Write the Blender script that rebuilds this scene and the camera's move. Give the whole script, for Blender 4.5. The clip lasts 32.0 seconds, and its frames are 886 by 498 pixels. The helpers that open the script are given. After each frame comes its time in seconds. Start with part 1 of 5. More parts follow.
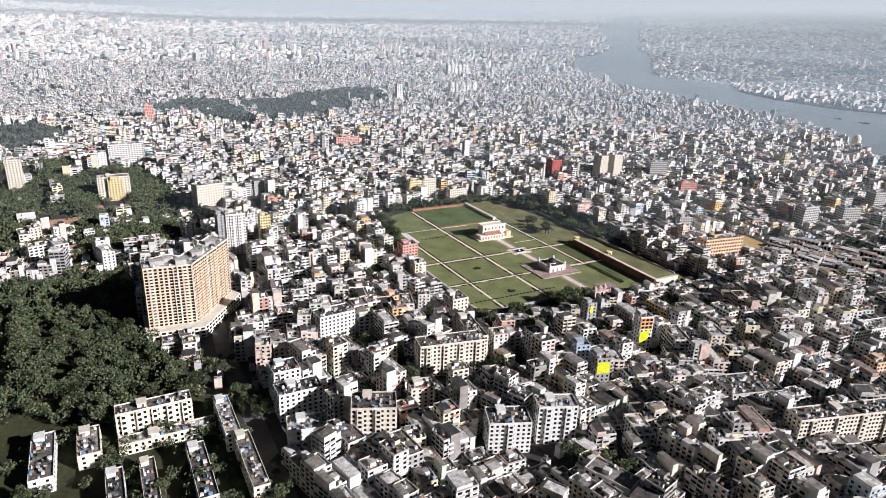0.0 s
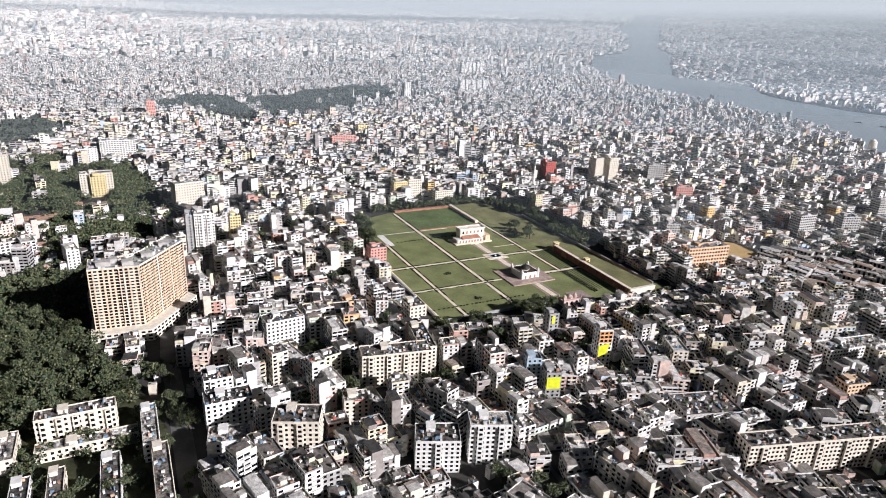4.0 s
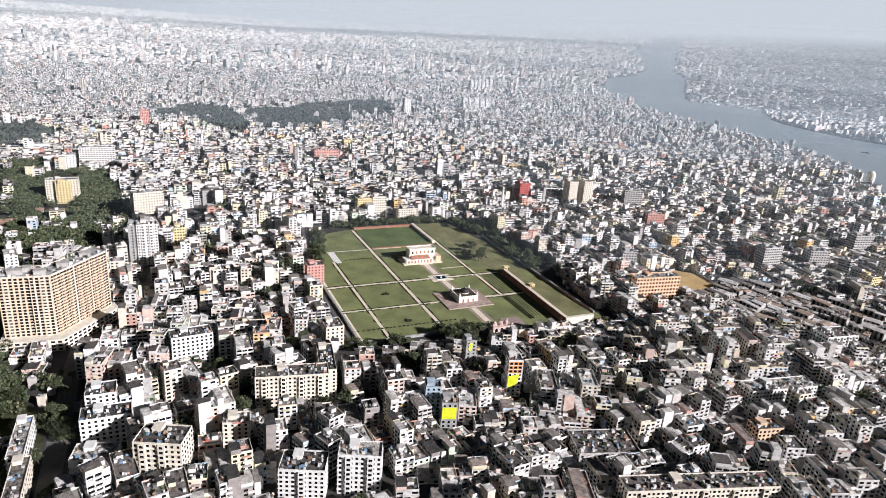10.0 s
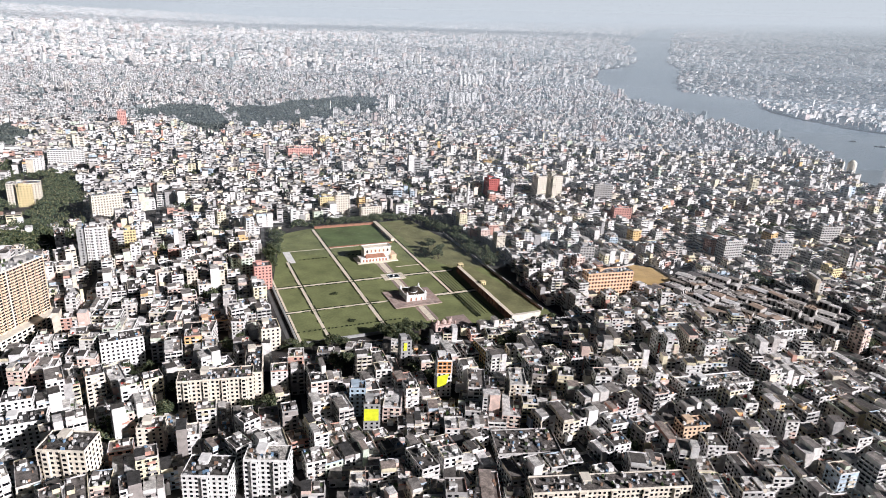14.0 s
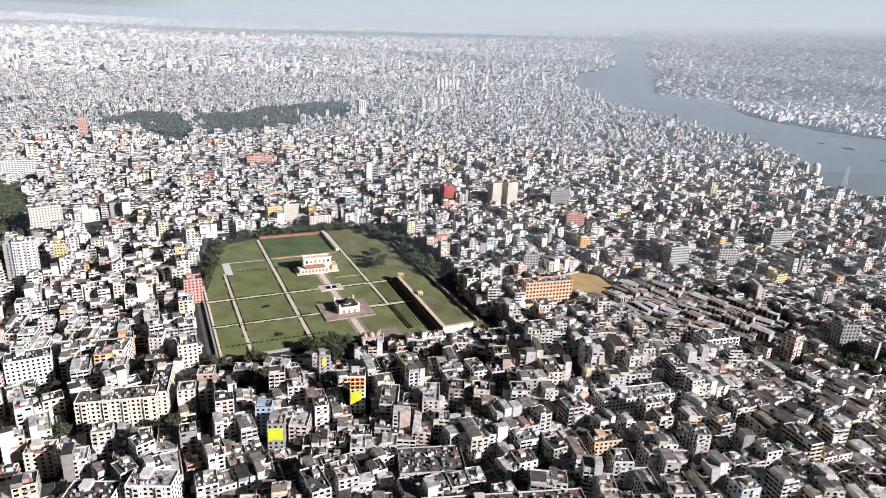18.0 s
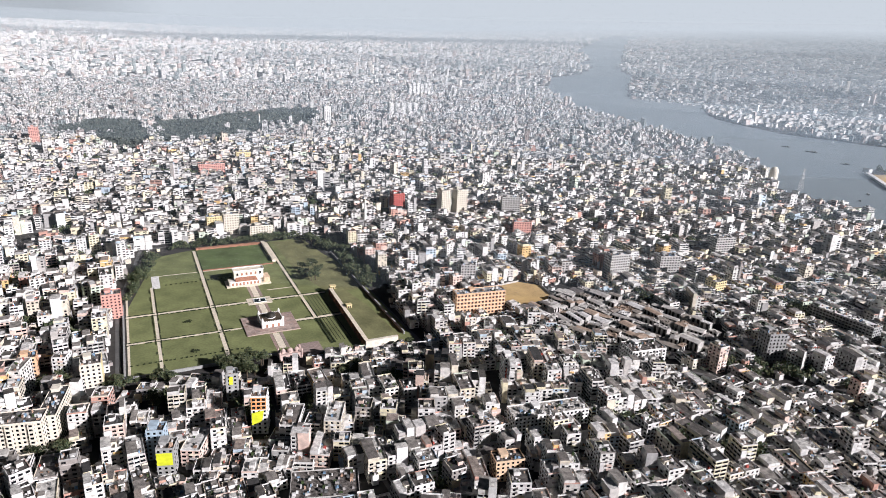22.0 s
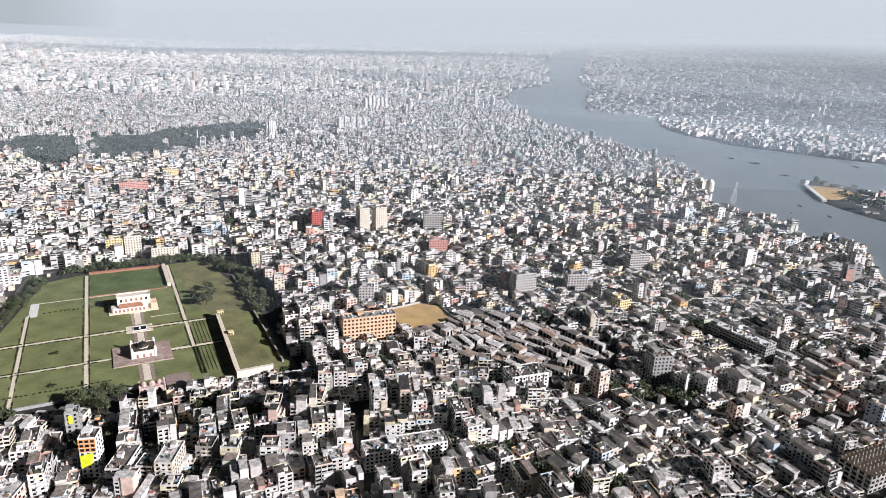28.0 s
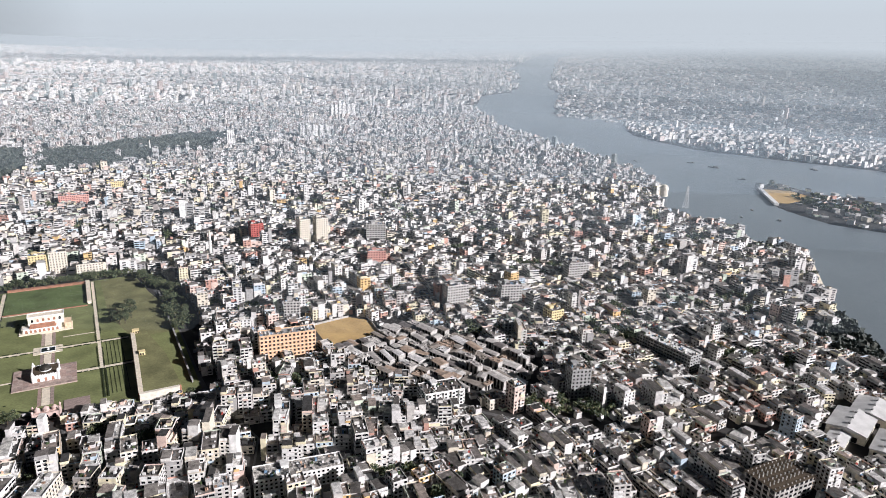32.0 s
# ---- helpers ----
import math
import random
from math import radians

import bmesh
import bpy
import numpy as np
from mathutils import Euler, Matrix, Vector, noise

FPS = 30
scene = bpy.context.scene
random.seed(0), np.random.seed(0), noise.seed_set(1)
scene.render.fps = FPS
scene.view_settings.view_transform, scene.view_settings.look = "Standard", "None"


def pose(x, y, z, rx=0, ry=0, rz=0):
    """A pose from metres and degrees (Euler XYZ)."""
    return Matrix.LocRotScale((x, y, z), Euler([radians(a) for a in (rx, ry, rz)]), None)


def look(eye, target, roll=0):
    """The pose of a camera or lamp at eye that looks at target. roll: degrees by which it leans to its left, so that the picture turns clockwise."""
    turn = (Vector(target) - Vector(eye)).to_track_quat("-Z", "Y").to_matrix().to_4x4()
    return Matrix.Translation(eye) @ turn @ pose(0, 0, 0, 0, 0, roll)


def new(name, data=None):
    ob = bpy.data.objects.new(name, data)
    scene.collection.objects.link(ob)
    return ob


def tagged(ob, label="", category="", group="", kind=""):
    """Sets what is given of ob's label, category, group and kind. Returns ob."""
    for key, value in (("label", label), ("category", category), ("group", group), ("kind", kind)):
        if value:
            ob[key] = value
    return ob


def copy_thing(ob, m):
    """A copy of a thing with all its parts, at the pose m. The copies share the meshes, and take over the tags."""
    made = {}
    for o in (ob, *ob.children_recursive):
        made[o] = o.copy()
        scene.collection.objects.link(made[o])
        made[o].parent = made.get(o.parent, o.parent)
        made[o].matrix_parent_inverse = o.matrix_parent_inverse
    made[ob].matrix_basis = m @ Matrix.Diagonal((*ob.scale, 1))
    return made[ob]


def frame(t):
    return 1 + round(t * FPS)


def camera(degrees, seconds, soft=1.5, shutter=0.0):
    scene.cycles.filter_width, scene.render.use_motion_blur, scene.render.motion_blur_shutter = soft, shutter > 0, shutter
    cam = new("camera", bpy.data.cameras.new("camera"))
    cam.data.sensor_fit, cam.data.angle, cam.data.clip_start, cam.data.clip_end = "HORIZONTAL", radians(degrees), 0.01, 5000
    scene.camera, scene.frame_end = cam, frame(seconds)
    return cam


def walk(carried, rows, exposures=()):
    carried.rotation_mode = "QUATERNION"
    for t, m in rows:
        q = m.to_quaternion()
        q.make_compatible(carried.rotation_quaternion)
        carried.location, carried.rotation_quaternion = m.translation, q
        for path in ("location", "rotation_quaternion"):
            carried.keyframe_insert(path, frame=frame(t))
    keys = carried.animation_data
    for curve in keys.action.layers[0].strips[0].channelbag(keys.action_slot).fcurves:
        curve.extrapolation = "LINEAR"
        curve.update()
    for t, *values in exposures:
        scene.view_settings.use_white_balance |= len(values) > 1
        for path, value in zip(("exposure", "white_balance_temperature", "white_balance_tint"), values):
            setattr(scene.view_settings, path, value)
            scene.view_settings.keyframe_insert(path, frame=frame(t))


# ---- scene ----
cam = camera(69.26, 32.0, soft=0.5)
PATH = [
    (0, (-366.78, -564.05, 247.84), (-320.87, -481.91, 213.99), 2.37),
    (1, (-352.49, -565.97, 248.41), (-307.31, -483.51, 214.39), 2.17),
    (2, (-338.24, -567.95, 249.02), (-293.87, -485.13, 214.78), 2.11),
    (3, (-324.11, -570.20, 249.76), (-280.65, -486.98, 215.31), 2.34),
    (3.5, (-317.11, -571.45, 250.18), (-274.04, -488.03, 215.71), 2.48),
    (5.5, (-289.72, -577.90, 252.39), (-247.81, -493.48, 218.98), 3.58),
    (6, (-283.04, -579.94, 253.02), (-241.20, -495.30, 220.07), 3.90),
    (7, (-269.78, -584.34, 254.34), (-228.32, -499.24, 222.09), 4.34),
    (8, (-256.61, -589.12, 255.70), (-215.52, -503.73, 223.77), 4.57),
    (9, (-243.44, -594.09, 257.08), (-202.94, -508.41, 225.15), 4.37),
    (10, (-230.14, -599.03, 258.45), (-190.20, -513.23, 226.14), 4.17),
    (11, (-216.72, -603.93, 259.82), (-177.16, -518.06, 227.25), 3.79),
    (12, (-203.16, -608.78, 261.21), (-163.92, -522.86, 228.37), 3.54),
    (13, (-189.45, -613.46, 262.67), (-150.33, -527.56, 229.63), 3.38),
    (14, (-175.56, -617.81, 264.22), (-136.39, -531.98, 231.09), 3.15),
    (14.5, (-168.58, -619.87, 265.02), (-129.27, -534.09, 231.90), 3.06),
    (16.5, (-140.19, -626.88, 268.46), (-100.29, -541.24, 235.68), 2.96),
    (17, (-132.99, -628.44, 269.29), (-92.95, -542.85, 236.56), 2.81),
    (18, (-118.49, -631.45, 270.93), (-78.08, -545.98, 238.34), 2.79),
    (19, (-103.88, -634.38, 272.52), (-63.05, -549.08, 240.03), 2.74),
    (20, (-89.17, -637.37, 274.03), (-47.88, -552.28, 241.56), 2.47),
    (21, (-74.35, -640.43, 275.54), (-32.46, -555.48, 243.45), 2.64),
    (22, (-59.43, -643.63, 277.06), (-17.09, -558.87, 245.07), 2.67),
    (23, (-44.39, -646.95, 278.57), (-1.54, -562.38, 246.78), 2.69),
    (24, (-29.26, -650.40, 280.02), (14.16, -566.03, 248.46), 2.60),
    (25, (-13.98, -653.98, 281.44), (29.99, -569.79, 250.14), 2.54),
    (25.5, (-6.28, -655.80, 282.14), (37.95, -571.69, 251.01), 2.53),
    (27.5, (25.05, -663.41, 284.86), (70.21, -579.53, 254.45), 2.50),
    (28, (32.89, -665.34, 285.51), (78.28, -581.51, 255.30), 2.51),
    (29, (48.54, -669.22, 286.80), (94.45, -585.55, 256.94), 2.44),
    (30, (64.11, -673.16, 288.04), (110.63, -589.72, 258.50), 2.40),
    (31, (79.60, -677.19, 289.23), (126.67, -593.99, 259.87), 2.30),
    (32, (95.03, -681.25, 290.41), (142.81, -598.42, 261.13), 2.11),
]
walk(cam, [(t, look(eye, aim, lean)) for t, eye, aim, lean in PATH], exposures=[(0.0, 0.54, 6050, 15.5), (20.0, 0.54, 6050, 15.5), (29.0, 0.56, 6050, 15.0), (32.0, 0.50, 6050, 14.5)])

# ---- light ----
SUN_WAY = Vector((0.60, -0.80, 0.0))     # towards the sun, on the plan
SUN_UP = radians(25)
world = bpy.data.worlds.new("sky")
scene.world = world
world.use_nodes = True
wn = world.node_tree.nodes
sky = wn.new("ShaderNodeTexSky")
sky.sky_type = "NISHITA"
sky.sun_disc = False
sky.sun_elevation = SUN_UP
sky.sun_rotation = math.atan2(SUN_WAY.x, SUN_WAY.y)
sky.air_density, sky.dust_density, sky.ozone_density = 1.0, 2.0, 2.0
world.node_tree.links.new(sky.outputs[0], wn["Background"].inputs[0])
wn["Background"].inputs[1].default_value = 0.005
sun_lamp = new("sun", bpy.data.lights.new("sun", "SUN"))
sun_lamp.data.energy, sun_lamp.data.angle, sun_lamp.data.color = 5.0, radians(0.6), (1.0, 0.95, 0.90)
sun_lamp.matrix_world = look(SUN_WAY * 100 * math.cos(SUN_UP) + Vector((0, 0, 100 * math.sin(SUN_UP))), (0, 0, 0))


# ---- materials ----
def material(name, colour=(0.5, 0.5, 0.5), rough=0.85, metal=0.0, spread=None, by=None, stain=0.25, grain=6.0, size=0.35, bump=0.0):
    """A weathered surface: colours picked per object ("object") or per island ("island"), stains at two scales, fine relief."""
    mat = bpy.data.materials.new(name)
    mat.use_nodes = True
    t = mat.node_tree
    n, ln = t.nodes, t.links
    b = n["Principled BSDF"]
    b.inputs["Roughness"].default_value, b.inputs["Metallic"].default_value = rough, metal
    b.inputs["Specular IOR Level"].default_value = 0.3
    if spread:
        ramp = n.new("ShaderNodeValToRGB")
        ramp.color_ramp.interpolation = "CONSTANT"
        while len(ramp.color_ramp.elements) < len(spread):
            ramp.color_ramp.elements.new(0.5)
        for e, (at, c) in zip(ramp.color_ramp.elements, spread):
            e.position, e.color = at, (*c, 1)
        if by == "object":
            src = n.new("ShaderNodeObjectInfo").outputs["Random"]
        else:
            src = n.new("ShaderNodeNewGeometry").outputs["Random Per Island"]
        ln.new(src, ramp.inputs[0])
        base = ramp.outputs[0]
    else:
        rgb = n.new("ShaderNodeRGB")
        rgb.outputs[0].default_value = (*colour, 1)
        base = rgb.outputs[0]
    co = n.new("ShaderNodeNewGeometry").outputs["Position"]
    out = base
    for scale, depth in ((size, stain), (grain, stain * 0.6)):
        tex = n.new("ShaderNodeTexNoise")
        tex.inputs["Scale"].default_value, tex.inputs["Detail"].default_value = scale, 3
        ln.new(co, tex.inputs["Vector"])
        rng = n.new("ShaderNodeMapRange")
        rng.inputs["From Min"].default_value, rng.inputs["From Max"].default_value = 0.3, 0.7
        rng.inputs["To Min"].default_value, rng.inputs["To Max"].default_value = 1 - depth, 1 + depth * 0.35
        ln.new(tex.outputs[0], rng.inputs["Value"])
        mix = n.new("ShaderNodeVectorMath")
        mix.operation = "SCALE"
        ln.new(out, mix.inputs[0])
        ln.new(rng.outputs[0], mix.inputs["Scale"])
        out = mix.outputs[0]
    ln.new(out, b.inputs["Base Color"])
    if bump:
        bp = n.new("ShaderNodeBump")
        bp.inputs["Strength"].default_value, bp.inputs["Distance"].default_value = 0.6, bump
        ln.new(tex.outputs[0], bp.inputs["Height"])
        ln.new(bp.outputs[0], b.inputs["Normal"])
    return mat


PAINTS = [(0.0, (0.76, 0.74, 0.70)), (0.20, (0.64, 0.62, 0.60)), (0.28, (0.80, 0.79, 0.77)), (0.48, (0.74, 0.67, 0.55)),
          (0.58, (0.40, 0.39, 0.38)), (0.64, (0.75, 0.73, 0.71)), (0.73, (0.55, 0.52, 0.49)), (0.78, (0.76, 0.58, 0.50)), (0.83, (0.33, 0.30, 0.28)),
          (0.865, (0.80, 0.73, 0.52)), (0.92, (0.58, 0.34, 0.27)), (0.945, (0.52, 0.62, 0.70)), (0.965, (0.62, 0.69, 0.56)), (0.99, (0.76, 0.52, 0.24))]
ROOFS = [(0.0, (0.26, 0.235, 0.21)), (0.22, (0.13, 0.12, 0.11)), (0.36, (0.40, 0.365, 0.325)), (0.54, (0.19, 0.17, 0.155)),
         (0.70, (0.58, 0.55, 0.50)), (0.84, (0.085, 0.083, 0.08)), (0.94, (0.26, 0.18, 0.14))]
M_WALL = material("weathered_plaster", spread=PAINTS, by="object", stain=0.26, bump=0.03)
M_ROOF = material("roof_concrete", spread=ROOFS, by="object", stain=0.8, grain=1.3, size=0.5, bump=0.03)
M_WALL_I = material("weathered_plaster_far", spread=PAINTS, by="island", stain=0.26)
ROOFS_FAR = [(0.0, (0.30, 0.275, 0.25)), (0.2, (0.12, 0.11, 0.10)), (0.36, (0.62, 0.60, 0.56)), (0.52, (0.20, 0.18, 0.165)), (0.66, (0.72, 0.70, 0.67)), (0.80, (0.07, 0.068, 0.066)), (0.90, (0.36, 0.30, 0.26))]
M_ROOF_I = material("roof_concrete_far", spread=ROOFS_FAR, by="island", stain=0.55, grain=1.6)
M_WALL_FAR = material("weathered_plaster_farthest", spread=[(0.0, (0.76, 0.74, 0.71)), (0.3, (0.55, 0.53, 0.505)), (0.40, (0.80, 0.79, 0.77)), (0.60, (0.34, 0.38, 0.37)), (0.76, (0.78, 0.73, 0.66)), (0.88, (0.70, 0.60, 0.55)), (0.95, (0.50, 0.42, 0.38))], by="island", stain=0.3, size=0.05)
M_GLASS = material("dark_window", (0.013, 0.014, 0.017), rough=0.25, stain=0.5, grain=0.9)
M_LEDGE = material("bare_concrete", (0.50, 0.48, 0.45), stain=0.35, bump=0.02)
M_WHITE = material("white_paint", (0.80, 0.79, 0.76), stain=0.2)
M_FADED = material("faded_white_paint", (0.60, 0.58, 0.55), stain=0.3)
M_PALE_ROOF = material("pale_screed", (0.52, 0.48, 0.43), stain=0.4, grain=1.2)
M_CREAM = material("cream_paint", (0.77, 0.71, 0.60), stain=0.2)
M_YELLOW = material("yellow_paint", (0.78, 0.65, 0.36), stain=0.2)
M_LIME = material("bright_yellow_green_paint", (0.75, 0.80, 0.03), stain=0.15)
M_ORANGE = material("orange_paint", (0.72, 0.34, 0.12), stain=0.2)
M_RED = material("red_paint", (0.50, 0.13, 0.11), stain=0.2)
M_PINK = material("pink_paint", (0.70, 0.38, 0.32), stain=0.2)
M_PEACH = material("peach_paint", (0.74, 0.55, 0.38), stain=0.2)
M_TOWER = material("pale_peach_paint", (0.80, 0.61, 0.44), stain=0.2)
M_SCHOOL = material("faded_orange_paint", (0.80, 0.52, 0.33), stain=0.25)
M_GREY = material("grey_cement", (0.40, 0.40, 0.39), stain=0.3)
M_BLUE = material("pale_blue_paint", (0.42, 0.52, 0.60), stain=0.2)
M_BRICK = material("old_red_brick", (0.40, 0.20, 0.13), stain=0.35, grain=3.0, bump=0.02)
M_PATH = material("pale_brick_paving", (0.80, 0.71, 0.57), stain=0.2, grain=2.0, bump=0.01)
M_GRASS = material("mown_grass", (0.215, 0.238, 0.10), stain=0.35, size=0.045, grain=0.5, bump=0.05)
M_PLAZA = material("worn_pink_paving", spread=[(0.0, (0.40, 0.29, 0.25)), (0.35, (0.46, 0.36, 0.31)), (0.7, (0.36, 0.28, 0.25))], by="object", stain=0.3, grain=2.0, bump=0.01)
M_MESS = material("roof_odds_and_ends", spread=[(0.0, (0.74, 0.73, 0.71)), (0.24, (0.14, 0.14, 0.14)), (0.42, (0.45, 0.43, 0.41)), (0.58, (0.30, 0.19, 0.13)), (0.68, (0.06, 0.09, 0.035)), (0.76, (0.82, 0.82, 0.80)), (0.90, (0.22, 0.34, 0.48)), (0.94, (0.62, 0.42, 0.30)), (0.975, (0.45, 0.10, 0.08))], by="island", stain=0.3)
M_GRASS_DRY = material("dry_grass", (0.225, 0.222, 0.105), stain=0.4, size=0.05, grain=0.6, bump=0.05)
M_HEDGE = material("clipped_hedge", (0.03, 0.04, 0.015), stain=0.5, grain=2.5, bump=0.1)
M_SAND = material("sandy_ground", (0.55, 0.38, 0.17), stain=0.2, size=0.06, grain=0.7, bump=0.03)
M_ROAD = material("worn_asphalt", (0.13, 0.128, 0.125), stain=0.35, size=0.08, grain=1.0, bump=0.02)
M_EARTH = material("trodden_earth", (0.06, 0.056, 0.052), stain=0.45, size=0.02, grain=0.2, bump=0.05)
M_TIN = material("weathered_tin_sheet", spread=[(0.0, (0.30, 0.29, 0.28)), (0.3, (0.18, 0.17, 0.165)), (0.5, (0.44, 0.43, 0.42)), (0.75, (0.28, 0.20, 0.15)), (0.9, (0.20, 0.20, 0.20))], by="object", rough=0.6, stain=0.4, grain=1.5)
M_TANK = material("black_plastic_tank", (0.03, 0.03, 0.032), rough=0.5, stain=0.2)
M_BARK = material("bark", (0.10, 0.075, 0.05), stain=0.4)
M_LEAF = material("foliage", spread=[(0.0, (0.075, 0.10, 0.05)), (0.3, (0.048, 0.068, 0.04)), (0.55, (0.10, 0.12, 0.055)), (0.8, (0.14, 0.145, 0.065)), (0.93, (0.19, 0.18, 0.10))], by="island", rough=0.7, stain=0.4, grain=1.2)
# Paler, bluer leaf colours: distance haze is put into the base colour.
M_LEAF_HAZED = material("foliage_haze_tinted", spread=[(0.0, (0.088, 0.105, 0.092)), (0.3, (0.062, 0.078, 0.070)), (0.55, (0.105, 0.12, 0.10)), (0.85, (0.13, 0.14, 0.115))], by="island", rough=0.7, stain=0.4, size=0.02, grain=0.3)
M_DOME = material("dark_metal_dome", (0.07, 0.065, 0.055), rough=0.45, metal=0.5, stain=0.3)
M_WATER = material("river_water", (0.17, 0.20, 0.215), rough=0.38, stain=0.15, size=0.004, grain=0.1, bump=0.08)
M_POOL = material("still_water", (0.03, 0.045, 0.05), rough=0.08, stain=0.2, size=0.05)


# ---- mesh building ----
class Shape:
    """Corners and faces of one mesh."""

    def __init__(self):
        self.v, self.f, self.m = [], [], []

    def quad(self, a, b, c, d, m=0):
        k = len(self.v)
        self.v += (a, b, c, d)
        self.f.append((k, k + 1, k + 2, k + 3))
        self.m.append(m)

    def box(self, x0, y0, z0, x1, y1, z1, m=0, top=None, under=False):
        k = len(self.v)
        self.v += ((x0, y0, z0), (x1, y0, z0), (x1, y1, z0), (x0, y1, z0), (x0, y0, z1), (x1, y0, z1), (x1, y1, z1), (x0, y1, z1))
        self.f += ((k, k + 1, k + 5, k + 4), (k + 1, k + 2, k + 6, k + 5), (k + 2, k + 3, k + 7, k + 6), (k + 3, k, k + 4, k + 7), (k + 4, k + 5, k + 6, k + 7))
        self.m += [m, m, m, m, m if top is None else top]
        if under:
            self.f.append((k, k + 3, k + 2, k + 1))
            self.m.append(m)

    def prism(self, ring, z0, z1, m=0, top=None):
        """An upright prism over a ring of (x, y) given anticlockwise."""
        k, n = len(self.v), len(ring)
        self.v += [(x, y, z0) for x, y in ring] + [(x, y, z1) for x, y in ring]
        for i in range(n):
            j = (i + 1) % n
            self.f.append((k + i, k + j, k + n + j, k + n + i))
            self.m.append(m)
        self.f.append(tuple(range(k + n, k + 2 * n)))
        self.m.append(m if top is None else top)

    def turned(self, profile, cx, cy, sides=10, m=0):
        """A solid of revolution: profile of (radius, z) from below upwards."""
        k = len(self.v)
        for r, z in profile:
            self.v += [(cx + r * math.cos(2 * math.pi * i / sides), cy + r * math.sin(2 * math.pi * i / sides), z) for i in range(sides)]
        for a in range(len(profile) - 1):
            for i in range(sides):
                j = (i + 1) % sides
                self.f.append((k + a * sides + i, k + a * sides + j, k + (a + 1) * sides + j, k + (a + 1) * sides + i))
                self.m.append(m)
        self.f.append(tuple(k + (len(profile) - 1) * sides + i for i in range(sides)))
        self.m.append(m)

    def gable(self, x0, y0, x1, y1, z0, z1, m=0, over=0.4, along="y"):
        """A pitched roof sheet with gable ends, ridge along y or x."""
        x0, y0, x1, y1 = x0 - over, y0 - over, x1 + over, y1 + over
        k = len(self.v)
        if along == "y":
            c = (x0 + x1) / 2
            self.v += ((x0, y0, z0), (x1, y0, z0), (x1, y1, z0), (x0, y1, z0), (c, y0, z1), (c, y1, z1))
            self.f += ((k, k + 4, k + 5, k + 3), (k + 1, k + 2, k + 5, k + 4), (k, k + 1, k + 4), (k + 2, k + 3, k + 5))
        else:
            c = (y0 + y1) / 2
            self.v += ((x0, y0, z0), (x1, y0, z0), (x1, y1, z0), (x0, y1, z0), (x0, c, z1), (x1, c, z1))
            self.f += ((k, k + 1, k + 5, k + 4), (k + 2, k + 3, k + 4, k + 5), (k + 1, k + 2, k + 5), (k + 3, k, k + 4))
        self.m += [m] * 4

    def mesh(self, name, mats):
        me = bpy.data.meshes.new(name)
        me.from_pydata(self.v, [], self.f)
        for mt in mats:
            me.materials.append(mt)
        if len(mats) > 1:
            me.polygons.foreach_set("material_index", self.m)
        me.update()
        return me


def thing(name, shape, mats, label, category, group="", kind="", at=None):
    ob = new(name, shape.mesh(name, mats if isinstance(mats, list) else [mats]))
    if at is not None:
        ob.matrix_world = at
    return tagged(ob, label, category, group, kind)


def part(name, shape, mats, parent, label="", kind=""):
    ob = new(name, shape if isinstance(shape, bpy.types.Mesh) else shape.mesh(name, mats if isinstance(mats, list) else [mats]))
    ob.parent = parent
    return tagged(ob, label, "", "", kind)


def inside(x, y, poly):
    hit = False
    j = len(poly) - 1
    for i in range(len(poly)):
        (xa, ya), (xb, yb) = poly[i], poly[j]
        if (ya > y) != (yb > y) and x < (xb - xa) * (y - ya) / (yb - ya) + xa:
            hit = not hit
        j = i
    return hit


def rect(x0, y0, x1, y1):
    return [(x0, y0), (x1, y0), (x1, y1), (x0, y1)]


TAKEN = []       # footprints on the plan that the common houses keep out of


def take(poly):
    xs, ys = [p[0] for p in poly], [p[1] for p in poly]
    TAKEN.append((min(xs), min(ys), max(xs), max(ys), poly))
    return poly


def is_free(x, y, r):
    for x0, y0, x1, y1, poly in TAKEN:
        if x0 - r < x < x1 + r and y0 - r < y < y1 + r:
            for dx, dy in ((0, 0), (r, r), (-r, r), (r, -r), (-r, -r)):
                if inside(x + dx, y + dy, poly):
                    return False
    return True


# ---- ground, river, far land ----
HUB = Vector((-130.0, -620.0, 268.0))    # middle of the flight, about which the far land is drawn in
RIM = 3300.0


def far(x, y, z):
    """Beyond the rim the land is drawn in towards the flight, along the lines of sight."""
    dx, dy = x - HUB.x, y - HUB.y
    d = math.hypot(dx, dy)
    if d <= RIM:
        return (x, y, z)
    near = RIM + 1400.0 * (1 - RIM / d)
    s = near / d
    rise = radians(max(0.0, math.degrees(math.atan2(dx, dy)) - 8.0) * 0.04)    # the far land climbs gently beyond the river
    return (HUB.x + dx * s, HUB.y + dy * s, HUB.z + (z - HUB.z) * s + near * math.tan(min(rise, 0.05)) * (1 - RIM / d))


